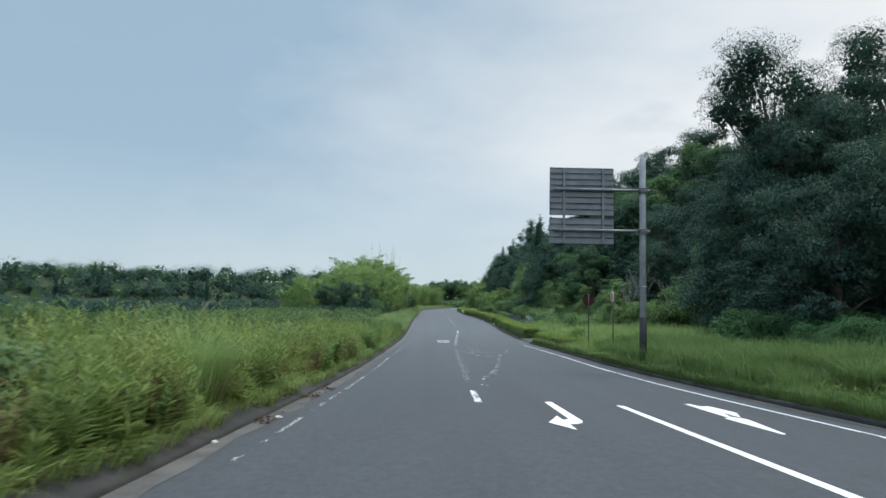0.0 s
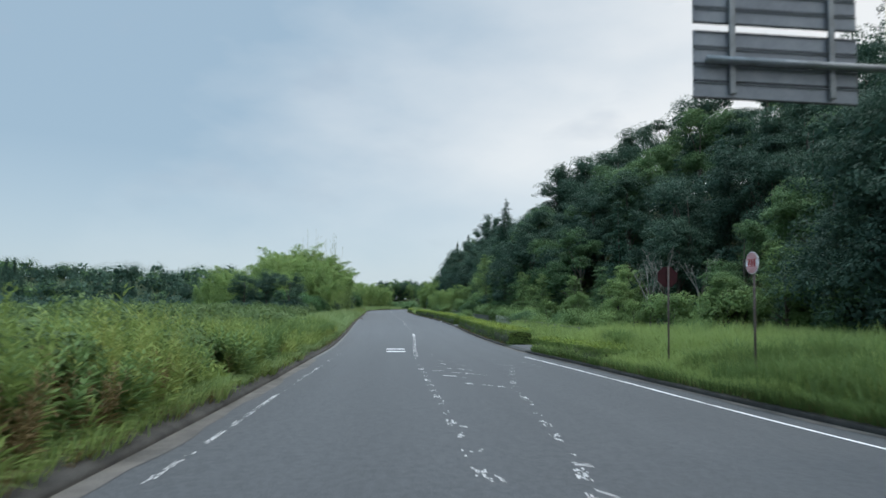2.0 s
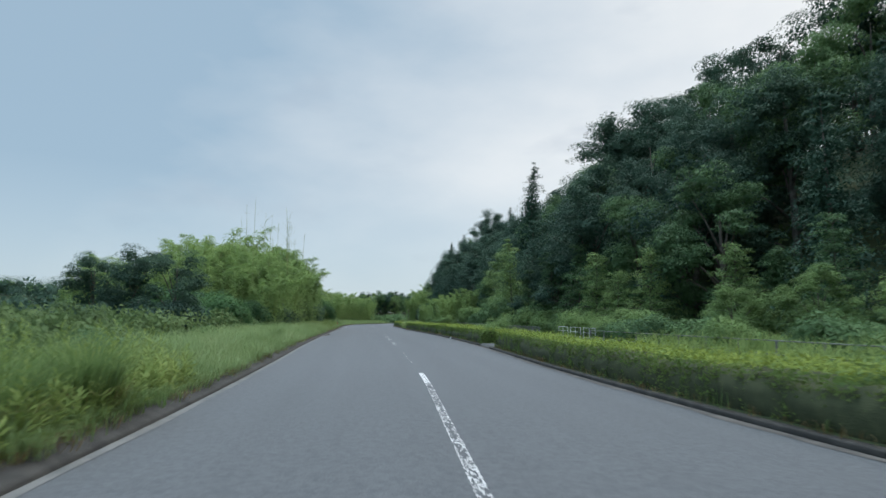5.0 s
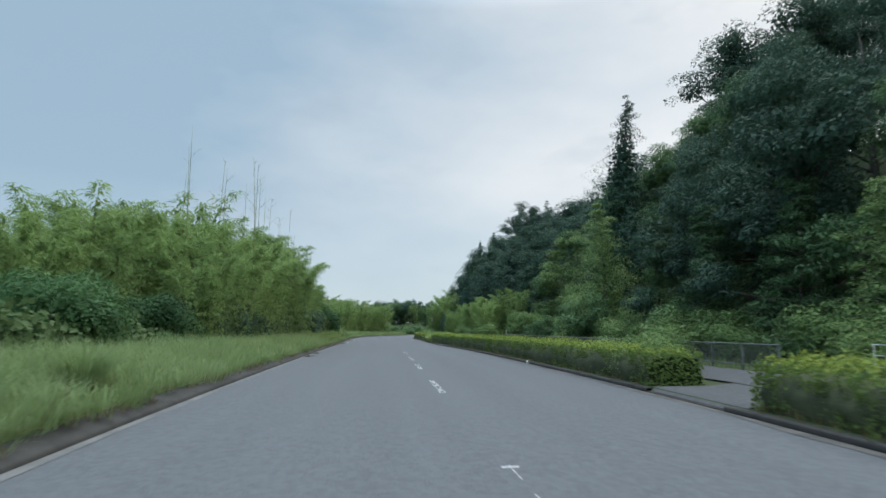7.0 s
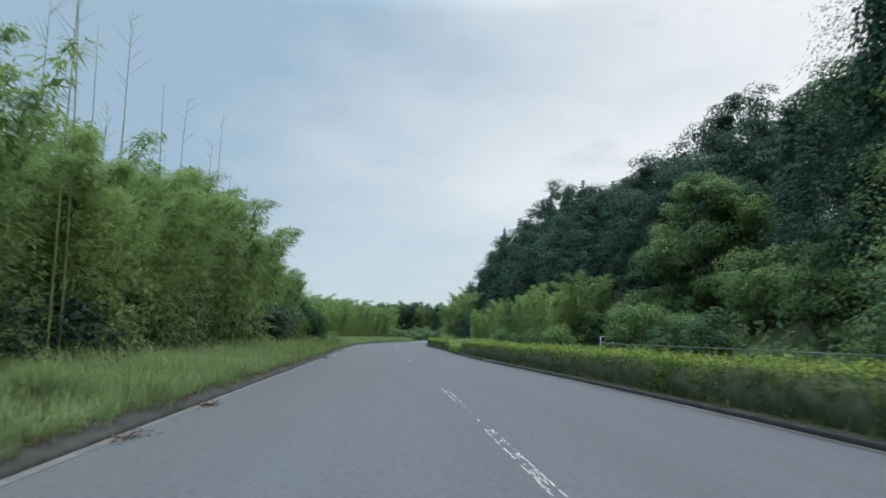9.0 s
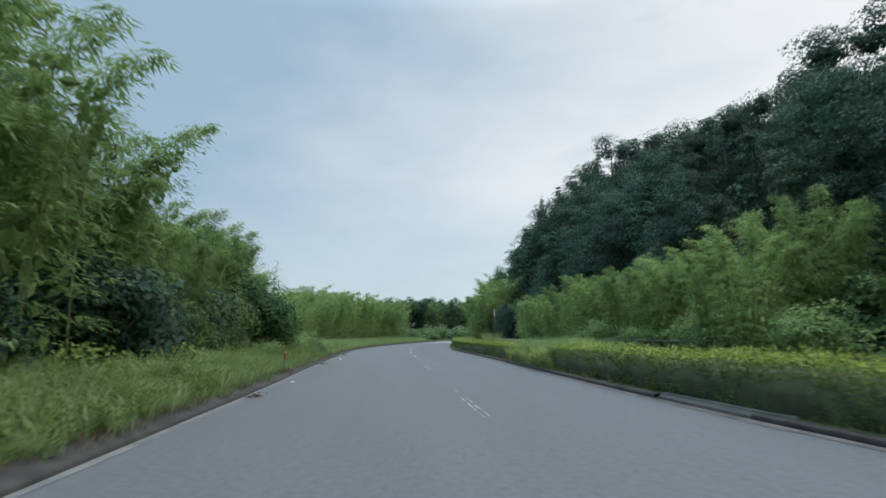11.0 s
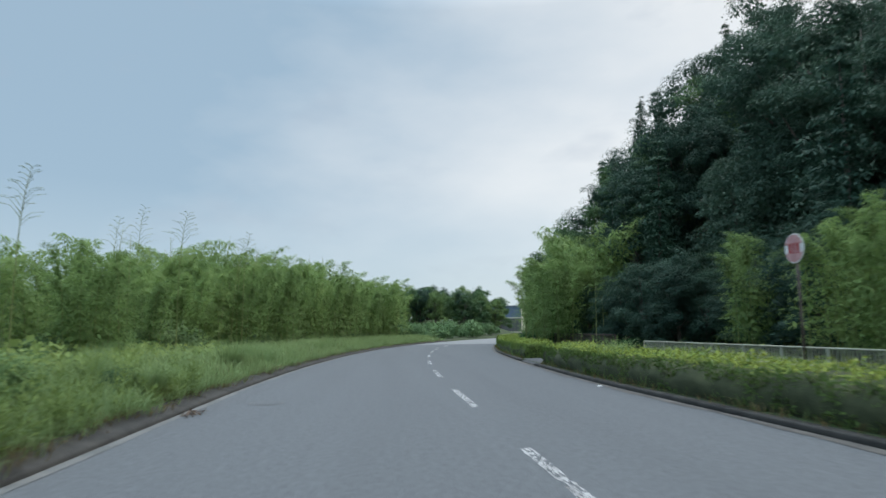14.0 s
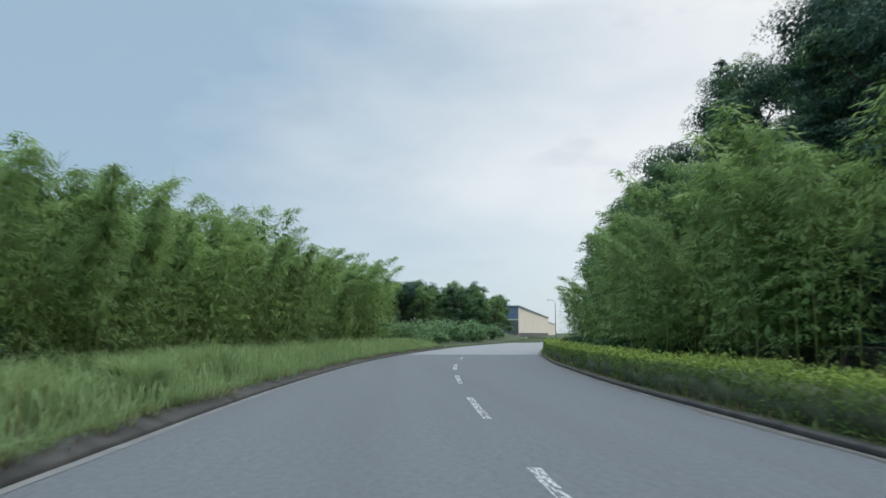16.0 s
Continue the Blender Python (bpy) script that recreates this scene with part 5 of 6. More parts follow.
for x, y, s in ((-10.2, 162.8, 0.92), (-11.0, 159.0, 1.0), (-12.2, 162.0, 1.04), (-10.4, 156.2, 1.0), (-12.6, 157.4, 1.06), (-10.6, 161.0, 0.96)):
    plant(BAMBOO_FINE, x, y, s, 0.1, "tall bright green bamboo clump with feathery leaves", "bamboo", GROVE)
for y in np.arange(14, 104, 4.2):
    for d in (5.0, 9.5, 15.0, 24.0):
        if rng.random() < 0.7:
            plant(BUSH, float(left_edge(y)) - d + rng.normal(0, 1.2), y + rng.normal(0, 1.0), 0.7 + 0.35 * rng.random(), 0.15, "low leafy shrub overgrown with vines in the field", "shrub", "shrubs of the overgrown field")
for x, y, s in ((-11.3, 83.8, 0.9), (-13.6, 84.8, 0.95), (-16.0, 85.5, 0.9)):
    plant(FRONT[:2], x, y, 0.5 * s, 0.4, "dark low broadleaf tree in front of the bamboo", "tree")
for x, y, s in ((7.8, 90.4, 0.8), (8.6, 92.0, 0.95), (8.1, 94.2, 0.75), (8.0, 55.6, 0.7)):
    plant(BUSH[:1], x, y, s, 0.1, "leafy green shrub overgrowing the hedge", "shrub")
for x, y, s in ((-8.8, 161.8, 1.1), (-9.4, 158.6, 1.3), (-9.8, 155.2, 1.1), (-9.6, 151.5, 0.9), (-10.0, 119.5, 0.75), (-10.2, 125.0, 0.8), (-10.3, 131.0, 0.75), (-10.3, 137.0, 0.9), (-11.2, 163.0, 1.5)):
    plant(VINES, x, y, s, 0.15, "tall mound of dark vines climbing the bamboo", "shrub", "vine mounds at the bamboo's edge")
for i in range(12):
    y = 165 + 13 * rng.random()
    plant(BUSH[:1], float(left_edge(y)) - 2.0 - 3.5 * rng.random(), y, 0.55 + 0.3 * rng.random(), 0.1, "leafy green shrub in the grass strip", "shrub", "low shrubs in the grass")
for i in range(44):
    y = 134 + 48 * rng.random()
    plant(BUSH[:2], float(left_edge(y)) - 1.2 - 3.4 * rng.random(), y, 0.38 + 0.22 * rng.random(), 0.1, "low leafy shrub in the grass strip", "shrub", "low shrubs in the grass")
for i in range(9):
    y = 151.5 + 8.5 * rng.random()
    plant(BUSH[:2], float(right_edge(y)) + 0.8 + 1.6 * rng.random(), y, 0.42 + 0.25 * rng.random(), 0.1, "low leafy shrub among the tall grass", "shrub", "low shrubs in the grass")
for i in range(26):
    y = 155 + 19 * rng.random()
    plant(BUSH[:1] if i % 3 else BUSH[2:], float(left_edge(y)) - 1.3 - 4.5 * rng.random() ** 1.3, y, 0.5 + 0.35 * rng.random(), 0.1, "leafy yellow-green bush in the overgrown verge", "shrub", "low shrubs in the grass")
for i in range(30):
    y = 9 + 66 * rng.random()
    plant(VINES[1:], float(left_edge(y)) - 6.2 - 8.0 * rng.random() ** 1.5, y, 0.5 + 0.2 * rng.random(), 0.15, "lumpy mound of broad-leaved vines in the field", "shrub", "shrubs of the overgrown field")
for x, y, s in ((-7.0, 165.0, 0.8), (-8.4, 166.6, 0.95), (-7.2, 168.2, 0.9), (-9.2, 169.0, 1.1), (-7.6, 170.6, 1.05), (-9.6, 171.8, 1.0), (-8.2, 173.4, 0.9), (-7.0, 172.4, 0.75), (-10.6, 167.6, 1.1), (-10.8, 174.0, 1.0)):
    plant(BUSH[:2], x, y, s, 0.1, "tall leafy scrub standing over the verge", "shrub", "low shrubs in the grass")
for x, y in ((-10.6, 82.4), (-12.4, 82.8), (-14.6, 83.4), (-16.6, 84.2)):
    plant(UNDER[:1], x, y, 1.05, 0.1, "dark leafy shrub under the low trees", "shrub", "shrubs at the bamboo's edge")
for x, y in ((12.0, 190.5), (13.8, 192.8)):
    plant(BAMBOO, x, y, 0.66, 0.1, "leafy bamboo clump in front of the wood", "bamboo", "bamboo beside the road")
for i in range(26):
    y = 12 + 40 * rng.random()
    plant(BUSH[2:], -8 - 13 * rng.random(), y, 0.8 + 0.3 * rng.random(), 0.1, "mound of broad-leaved vines in the field", "shrub", "shrubs of the overgrown field")
for i in range(30):
    y = 2 + 30 * rng.random()
    plant(BUSH if i % 2 else BUSH[2:], -5.4 - 3.6 * rng.random(), y, 0.5 + 0.4 * rng.random(), 0.1, "low leafy shrub among the tall weeds", "shrub", "shrubs of the overgrown field")
rng_knoll = np.random.default_rng(32)
for i in range(64):
    x, y = 10.5 + rng_knoll.uniform(-20, 18), 343 + rng_knoll.uniform(-14, 20)
    pick = rng_knoll.random()
    plant(FRONT[:2] if pick < 0.15 else FRONT[2:] if pick < 0.55 else LIGHT, x, y, 0.68 + 0.26 * rng_knoll.random(), 0.5, "dark green tree on the knoll beyond the bend", "tree", "trees of the far knoll")
for k in (TIERED, UNDER, VINES, FRONT, BACK, OPEN, LIGHT, CEDAR_FINE, CEDARS, SPIRE, YOUNG, BUSH, BAMBOO, BAMBOO_FINE, BAMBOO_BACK):
    drop(k)


# far woods
rng = np.random.default_rng(25)
def far_wood(name, spots, r, per, size, mat, label):
    parts = []
    for x, y in spots:
        z = float(ground_z(x, y))
        q = r * (0.55 + 0.8 * rng.random() ** 1.5)
        c = np.array([x, y, z + q * 0.7])
        parts += [inner(c, np.array([q, q, q]) * 1.1, 30, q * 0.4), leaf_blob(c, np.array([q, q, q]), per, size, 0.2)]
    tagged(hang(name, leafy(name, parts, mat)), label, "trees", kind="stuff")


ang = np.radians(np.linspace(-74, 8, 1000))
rad = 296 + rng.random(1000) * 110
FAR = [(-60 + math.sin(a) * r / 0.9, 30 + math.cos(a) * r) for a, r in zip(ang, rad) if -60 + math.sin(a) * r / 0.9 < -20]
far_wood("far_woods", [q for i, q in enumerate(FAR) if i % 4], 5.2, 330, 0.46, M_LEAF_DARK, "distant dark green woods on low hills")
far_wood("far_woods_light", FAR[::4], 4.6, 330, 0.46, M_LEAF_MID, "lighter crowns among the distant woods")
rng_far = np.random.default_rng(31)
FAR_PINE = [cedar(11, 2.4, 16, 0.5, M_CEDAR)]
for i in range(40):
    a, r = math.radians(rng_far.uniform(-46, -6)), rng_far.uniform(300, 340)
    plant(FAR_PINE, -60 + math.sin(a) * r / 0.9, 30 + math.cos(a) * r, 0.8 + 0.55 * rng_far.random(), 0.3, "distant dark conifer above the far woods", "tree", "conifers of the far ridge")
drop(FAR_PINE)
far_wood("field_scrub", [(-28 - 110 * rng.random(), 25 + 165 * rng.random()) for i in range(420)], 1.45, 170, 0.36, M_LEAF_DARK, "scrub and bushes scattered over the overgrown field")
far_wood("thicket_ahead", [(float(left_edge(y)) - 3.5 - 12 * rng.random(), y) for y in np.arange(258, 318, 0.8)], 1.5, 150, 0.45, M_LEAF_MID, "green thicket along the bend")
far_wood("thicket_left", [(float(left_edge(y)) - 8 - 22 * rng.random(), y) for y in np.arange(164, 196, 0.8)], 1.1, 120, 0.3, M_KUDZU, "low green thicket between the bamboo groves")

# ---- hedge ----


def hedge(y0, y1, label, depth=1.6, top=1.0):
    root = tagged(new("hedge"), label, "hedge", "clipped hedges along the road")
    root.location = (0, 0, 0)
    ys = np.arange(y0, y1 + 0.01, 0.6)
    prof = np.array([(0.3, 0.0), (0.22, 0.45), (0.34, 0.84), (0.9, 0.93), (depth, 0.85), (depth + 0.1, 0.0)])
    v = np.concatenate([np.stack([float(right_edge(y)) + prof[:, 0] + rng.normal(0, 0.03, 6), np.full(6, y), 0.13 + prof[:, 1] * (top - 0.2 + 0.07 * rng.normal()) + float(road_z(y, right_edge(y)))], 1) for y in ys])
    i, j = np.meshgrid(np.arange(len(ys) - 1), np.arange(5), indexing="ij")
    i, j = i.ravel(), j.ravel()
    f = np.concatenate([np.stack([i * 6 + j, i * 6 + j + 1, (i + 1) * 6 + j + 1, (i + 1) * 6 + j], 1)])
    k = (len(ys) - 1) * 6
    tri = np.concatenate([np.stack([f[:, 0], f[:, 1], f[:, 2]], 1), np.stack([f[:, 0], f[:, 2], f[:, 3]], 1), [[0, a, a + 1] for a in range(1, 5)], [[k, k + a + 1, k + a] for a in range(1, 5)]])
    # solid dark core: its colour paints the shade seen through the leaves
    hang("body", mesh("body", v, tri, M_HEDGE_CORE), root, "twiggy brown inside of the hedge, darkened with painted shade")
    n = int((y1 - y0) * 640)
    y = y0 - 0.12 + rng.random(n) * (y1 - y0 + 0.24)
    w = rng.random(n)
    face = w < 0.48
    bumps = 0.05 * np.sin(y * 2.1) + 0.05 * np.sin(y * 5.3 + 1) + 0.04 * np.sin(y * 0.7)
    lx = np.where(face, 0.26 + 0.1 * rng.random(n) + 0.5 * bumps, 0.3 + (depth - 0.2) * rng.random(n))
    lz = np.where(face, rng.random(n) ** 0.8 * (top - 0.1), top - 0.06 + 0.9 * bumps + 0.07 * rng.normal(size=n))
    p = np.stack([right_edge(y) + lx, y, 0.1 + lz + road_z(y, right_edge(y))], 1)
    nm = np.where(face[:, None], np.array([[-1.0, 0, 0.4]]), np.array([[0, 0, 1.0]])) + unit(n) * 0.6
    ax = unit(n) + np.where(face[:, None], np.array([[-0.4, 0, 0.3]]), np.array([[0, 0, 0.6]]))
    L = 0.05 + 0.055 * rng.random(n)
    q = 800
    ends = np.repeat([y0 - 0.05, y1 + 0.05], q)
    pe = np.stack([right_edge(ends) + 0.2 + (depth - 0.1) * rng.random(2 * q), ends + rng.normal(0, 0.07, 2 * q), 0.12 + (top - 0.1) * rng.random(2 * q) + road_z(ends, right_edge(ends))], 1)
    de = np.stack([np.zeros(2 * q), np.repeat([-1.0, 1.0], q), np.full(2 * q, 0.4)], 1)
    Le = 0.06 + 0.05 * rng.random(2 * q)
    soft = np.where(face[:, None], np.array([[-1.0, 0, 0.2]]), np.array([[-0.2, 0, 1.0]])) + unit(n) * 0.3
    top_leaf = ~face & (rng.random(n) < 0.7)
    # top leaves take the brighter copy, which carries painted sunlight
    for nm_part, pick, mat in (("leaves", ~top_leaf, M_HEDGE), ("new_growth", top_leaf, M_HEDGE_TOP)):
        fold = [cards(p[pick], ax[pick], nm[pick], L[pick], L[pick] * 0.6, soft[pick])]
        if mat is M_HEDGE:
            fold.append(cards(pe, unit(2 * q) + de * 0.4, de + unit(2 * q) * 0.6, Le, Le * 0.6, de))
        hang(nm_part, leafy(nm_part, fold, mat), root, "" if mat is M_HEDGE else "yellow-green new shoots on the clipped top, sunlight in their colour")


HEDGE = "long clipped hedge with yellow-green top beside the kerb"
for a, b in ((37.5, 47.2), (53.6, 83.2), (88.4, 115), (115.4, 151.6), (152, 160), (160.4, 170), (170.4, 195.2), (200.2, 232), (232.4, 256)):
    hedge(a, b, HEDGE, 1.6, 0.72 if a < 40 or a == 152 else 0.98 if a < 145 else 0.85)


# ---- grass and weeds ----
def grass(name, n, span, edge, side, near, far, h0, h1, mat, label, width=0.018, lean=0.5, clump=5, skip_gaps=False, bias=1.6, rise=0.45, toward=None):
    """Blades in tufts along an edge of the road, thickest beside the kerb."""
    k = n // clump
    y = span[0] + rng.random(k) * (span[1] - span[0])
    d = near + (far - near) * rng.random(k) ** bias
    patch = 0.8 + 0.2 * np.sin(y * 1.1 + d * 1.3) * np.sin(y * 0.31 + 2 - d * 0.5)
    if skip_gaps:
        ok = ~in_gap(y, 0.3)
        y, d, patch = y[ok], d[ok], patch[ok]
    y, d, patch = np.repeat(y, clump), np.repeat(d, clump), np.repeat(patch, clump)
    m = len(y)
    y = y + rng.normal(0, 0.1, m)
    x = edge(y) + side * np.maximum(0.04, d + rng.normal(0, 0.08, m) + (0.0 if toward is None else 0.13 * np.sin(y * 1.7) * np.sin(y * 0.6 + 1)))
    p = np.stack([x, y, np.maximum(ground_z(x, y), road_z(y) + 0.1) - 0.04], 1)
    h = (h0 + (h1 - h0) * rng.random(m)) * patch * (1 - rise + rise * np.clip((d - near) / 1.6, 0, 1))
    head = rng.random(m) * 2 * np.pi if toward is None else toward + rng.normal(0, 0.7, m)
    v, f = blades(p, h, width * (0.7 + 0.6 * rng.random(m)), lean * (0.3 + rng.random(m)), head)
    tagged(hang(name, mesh(name, v, f, mat)), label, "grass", kind="stuff")


def weeds(name, n, span, edge, side, near, far, h0, h1, mat, label, leaves=22, size=0.17, aspect=0.28, clump=0.2):
    """Leafy stalks: leaves set round an upright stem, smaller towards the tip."""
    y = span[0] + rng.random(n) * (span[1] - span[0])
    d = near + (far - near) * rng.random(n) ** 1.3
    x = edge(y) + side * d
    keep = (np.hypot(x + 5.0, y - 6.7) > 1.0) & ~((side > 0) & in_gap(y, 0.2))
    x, y, d = x[keep], y[keep], d[keep]
    n = len(x)
    b = np.stack([x, y, ground_z(x, y) - 0.03], 1)
    h = (h0 + (h1 - h0) * rng.random(n)) * (0.62 + 0.38 * np.clip((d - near) / 0.7, 0, 1)) * (1 - clump * (0.5 + 0.5 * np.sin(y * 1.3 + d * 1.7 + np.sin(y * 0.37) * 2)))
    st = blades(b, h, np.full(n, 0.02), 0.25 * rng.random(n), rng.random(n) * 6.28)
    B, Hh = np.repeat(b, leaves, 0), np.repeat(h, leaves)
    w = np.tile((np.arange(leaves) + 0.5) / leaves, n) * 0.85 + 0.15
    th = rng.random(len(w)) * 6.283
    ax = np.stack([np.cos(th), np.sin(th), 0.45 + 0.7 * w], 1)
    p = B + np.stack([np.cos(th) * 0.02, np.sin(th) * 0.02, Hh * w], 1)
    L = size * (1.4 - 0.7 * w) * (0.7 + 0.6 * rng.random(len(w)))
    v, f = join([st, cards(p, ax, np.tile([[0, 0, 1.0]], (len(w), 1)) + unit(len(w)) * 0.3, L, L * aspect)])
    tagged(hang(name, mesh(name, v, f, mat)), label, "weeds", kind="stuff")


def vines(name, n, span, edge, side, near, far, h0, h1, mat, label, size=0.2):
    """A tumbled carpet of broad leaves over low growth."""
    y = span[0] + rng.random(n) * (span[1] - span[0])
    d = near + (far - near) * rng.random(n) ** 1.4
    x = edge(y) + side * d
    bump = 0.5 + 0.5 * np.sin(x * 0.9 + 0.4 * y) * np.sin(y * 0.55 - 0.3 * x)
    z = ground_z(x, y) + (h0 + (h1 - h0) * bump) * (0.75 + 0.3 * rng.random(n)) * np.clip(d - near + 0.45, 0.2, 1)
    s = size * (0.6 + 0.8 * rng.random(n))
    v, f = cards(np.stack([x, y, z], 1), unit(n) + [0, 0, 0.1], unit(n) * 0.5 + [-side * 0.5, -0.3, 0.8], s, s * 0.8)
    tagged(hang(name, mesh(name, v, f, mat)), label, "vines", kind="stuff")


L_, R_ = left_edge, right_edge
rng = np.random.default_rng(26)
weeds("undergrowth_weeds", 620, (-4, 30), L_, -1, 0.5, 6.0, 0.5, 1.0, M_WEED, "low yellow-green weeds under the tall stalks", 20, 0.2, 0.25, 0.4)
CLUMPS = [weed_clump(1.5, 13, M_WEED, 0.2, 0.24), weed_clump(1.65, 11, M_BLOOM, 0.15, 0.24), weed_clump(1.35, 14, M_LEAF_LIGHT, 0.22, 0.34), weed_clump(1.55, 12, M_WEED, 0.24, 0.18), weed_clump(1.0, 11, M_DRY, 0.14, 0.2)]
for i in range(285):
    y = -4.0 + 38 * rng.random()
    d = 0.65 + 4.2 * rng.random() ** 1.6
    x = float(left_edge(y)) - d
    if math.hypot(x + 5.0, y - 6.6) < 1.0:
        continue
    k = int(rng.choice(5, p=[0.27, 0.22, 0.18, 0.17, 0.16]))
    plant(CLUMPS[k:k + 1], x, y, (0.8 + 0.2 * min(1, (d - 0.5) / 0.8)) + 0.35 * rng.random(), 0.05, ("clump of tall yellow-green leafy weeds by the kerb", "clump of weeds in pale yellow flower by the kerb", "clump of broad-leaved green weeds by the kerb", "clump of narrow-leaved green weeds by the kerb", "clump of withered brown stalks among the weeds")[k], "weeds", "weed clumps on the verge")
for i in range(16):
    y = 6 + 42 * rng.random()
    x, k = float(right_edge(y)) + 0.6 + 2.4 * rng.random(), int(rng.choice(4))
    plant(CLUMPS[k:k + 1], x, y, 0.45 + 0.25 * rng.random(), 0.05, "clump of leafy green weeds in the verge grass", "weeds", "weed clumps on the verge")
drop(CLUMPS)
weeds("roadside_weeds", 1500, (36, 62), L_, -1, 0.5, 5.0, 0.8, 1.6, M_WEED, "green leafy weeds along the verge", 22, 0.18, 0.28, 0.4)
weeds("dead_stalks", 280, (-4, 36), L_, -1, 0.6, 4.0, 0.6, 1.25, M_DRY, "brown dried stalks among the weeds", 14, 0.13)
grass("verge_grass", 15000, (20, 64), L_, -1, 0.3, 5.5, 0.45, 1.05, M_GRASS, "long bending green grass on the verge")
grass("tall_grass", 15000, (40, 66), L_, -1, 0.7, 5.0, 0.8, 1.35, M_GRASS_PALE, "tall soft green grass bending over the kerb")
grass("verge_grass_long", 46000, (64, 150), L_, -1, 0.4, 5.8, 1.0, 1.7, M_GRASS_PALE, "pale green grass strip in front of the bamboo", 0.024, 0.8, 5, False, 0.95)
grass("verge_grass_bend", 42000, (146, 262), L_, -1, 0.4, 7.2, 1.0, 1.7, M_GRASS_PALE, "green grass strip along the bend", 0.024, 0.8, 5, False, 0.95)
weeds("bend_weeds", 2300, (132, 184), L_, -1, 0.5, 5.0, 0.7, 1.4, M_WEED, "mixed leafy weeds in the verge", 18, 0.16, 0.26, 0.5)
vines("vine_field", 36000, (-4, 106), L_, -1, 4.2, 26, 0.8, 2.0, M_KUDZU, "broad-leaved vines smothering the field")
grass("dry_strip", 7000, (64, 262), L_, -1, 0.5, 6.5, 0.7, 1.3, M_DRY, "dry stems scattered through the grass strip", 0.012, 0.6, 4, False, 1.0)
vines("vine_edge", 16000, (98, 262), L_, -1, 6.4, 10, 0.4, 1.5, M_KUDZU, "broad-leaved vines at the foot of the bamboo", 0.16)
vines("vine_bank", 9000, (136, 196), L_, -1, 2.4, 9, 0.5, 1.3, M_WEED, "yellow-green creepers over the bank", 0.15)
grass("kerb_fringe_left", 24000, (-5, 262), L_, -1, 0.26, 0.8, 0.12, 0.42, M_DRY, "dry brown grass tufts overhanging the kerb", 0.014, 1.3, 7, False, 0.9, 0.0, 0.0)
grass("verge_fringe", 9000, (-5, 38), L_, -1, 0.22, 0.8, 0.2, 0.55, M_WEED, "leaf blades and creepers spilling over the kerb", 0.02, 1.1, 7, False, 0.9, 0.0, 0.0)
grass("kerb_overhang", 26000, (24, 262), L_, -1, 0.3, 0.9, 0.3, 0.7, M_GRASS_PALE, "green grass bending down over the kerb", 0.016, 1.1, 9, False, 0.8, 0.0, 0.0)
grass("right_verge_grass", 24000, (-4, 30), R_, 1, 0.2, 4.5, 0.5, 1.15, M_GRASS, "long green grass on the verge beside the sign", 0.018, 0.7)
grass("right_verge_tall", 22000, (26, 47), R_, 1, 0.25, 4.5, 0.7, 1.35, M_MEADOW, "tall pale green grass on the verge round the signs", 0.018, 0.7)
grass("sign_grass", 15000, (11, 30), R_, 1, 0.35, 3.6, 1.0, 1.6, M_GRASS, "taller green grass round the feet of the signs", 0.02, 0.6, 5, False, 1.0, 0.0)
grass("kerb_grass_right", 7000, (-4, 47), R_, 1, 0.03, 0.4, 0.35, 0.7, M_GRASS, "grass leaning over the kerb", 0.014, 1.1, 5, False, 1.0, 0.0, math.pi)
grass("meadow_grass", 14000, (0, 34), R_, 1, 3.0, 17, 0.6, 1.1, M_GRASS, "green meadow grass below the wood", 0.03, 0.5, 5, False, 1.0)
grass("meadow_grass_far", 30000, (26, 72), R_, 1, 2.2, 17, 0.95, 1.6, M_MEADOW, "pale meadow grass below the wood", 0.03, 0.5, 5, False, 1.0)
vines("hill_cover_far", 9000, (196, 262), foot, 1, -3.0, 9, 0.3, 1.0, M_VINE, "dark vines and undergrowth under the trees", 0.2)
vines("hill_cover", 14000, (20, 196), foot, 1, -2.0, 9, 0.3, 1.0, M_KUDZU, "vines and undergrowth at the foot of the wood", 0.28)
weeds("right_verge_weeds", 950, (-2, 62), R_, 1, 0.4, 3.0, 0.4, 0.75, M_WEED, "yellow-green weeds along the verge")
grass("hedge_grass", 9000, (48, 256), R_, 1, 0.2, 2.4, 0.3, 1.1, M_GRASS, "grass growing up through the hedge", 0.014, 0.6, 9, True)
weeds("hedge_weeds", 500, (50, 256), R_, 1, 0.4, 2.0, 0.8, 1.35, M_WEED, "weeds growing up through the hedge", 20, 0.12)
grass("pampas_bank", 15000, (150.5, 160.3), R_, 1, 0.2, 3.0, 0.95, 1.6, M_MEADOW, "bank of tall pale arching grass smothering the hedge", 0.022, 0.9, 5, False, 1.0, 0.2)
grass("kerb_fringe_right", 12000, (-4, 256), R_, 1, 0.12, 0.5, 0.1, 0.35, M_DRY, "dry grass tufts along the foot of the hedge", 0.014, 0.9, 5, True, 1.0, 0.0)
grass("footpath_grass", 9000, (50, 205), R_, 1, 4.0, 6.5, 0.3, 0.8, M_GRASS, "grass along the footpath fence")


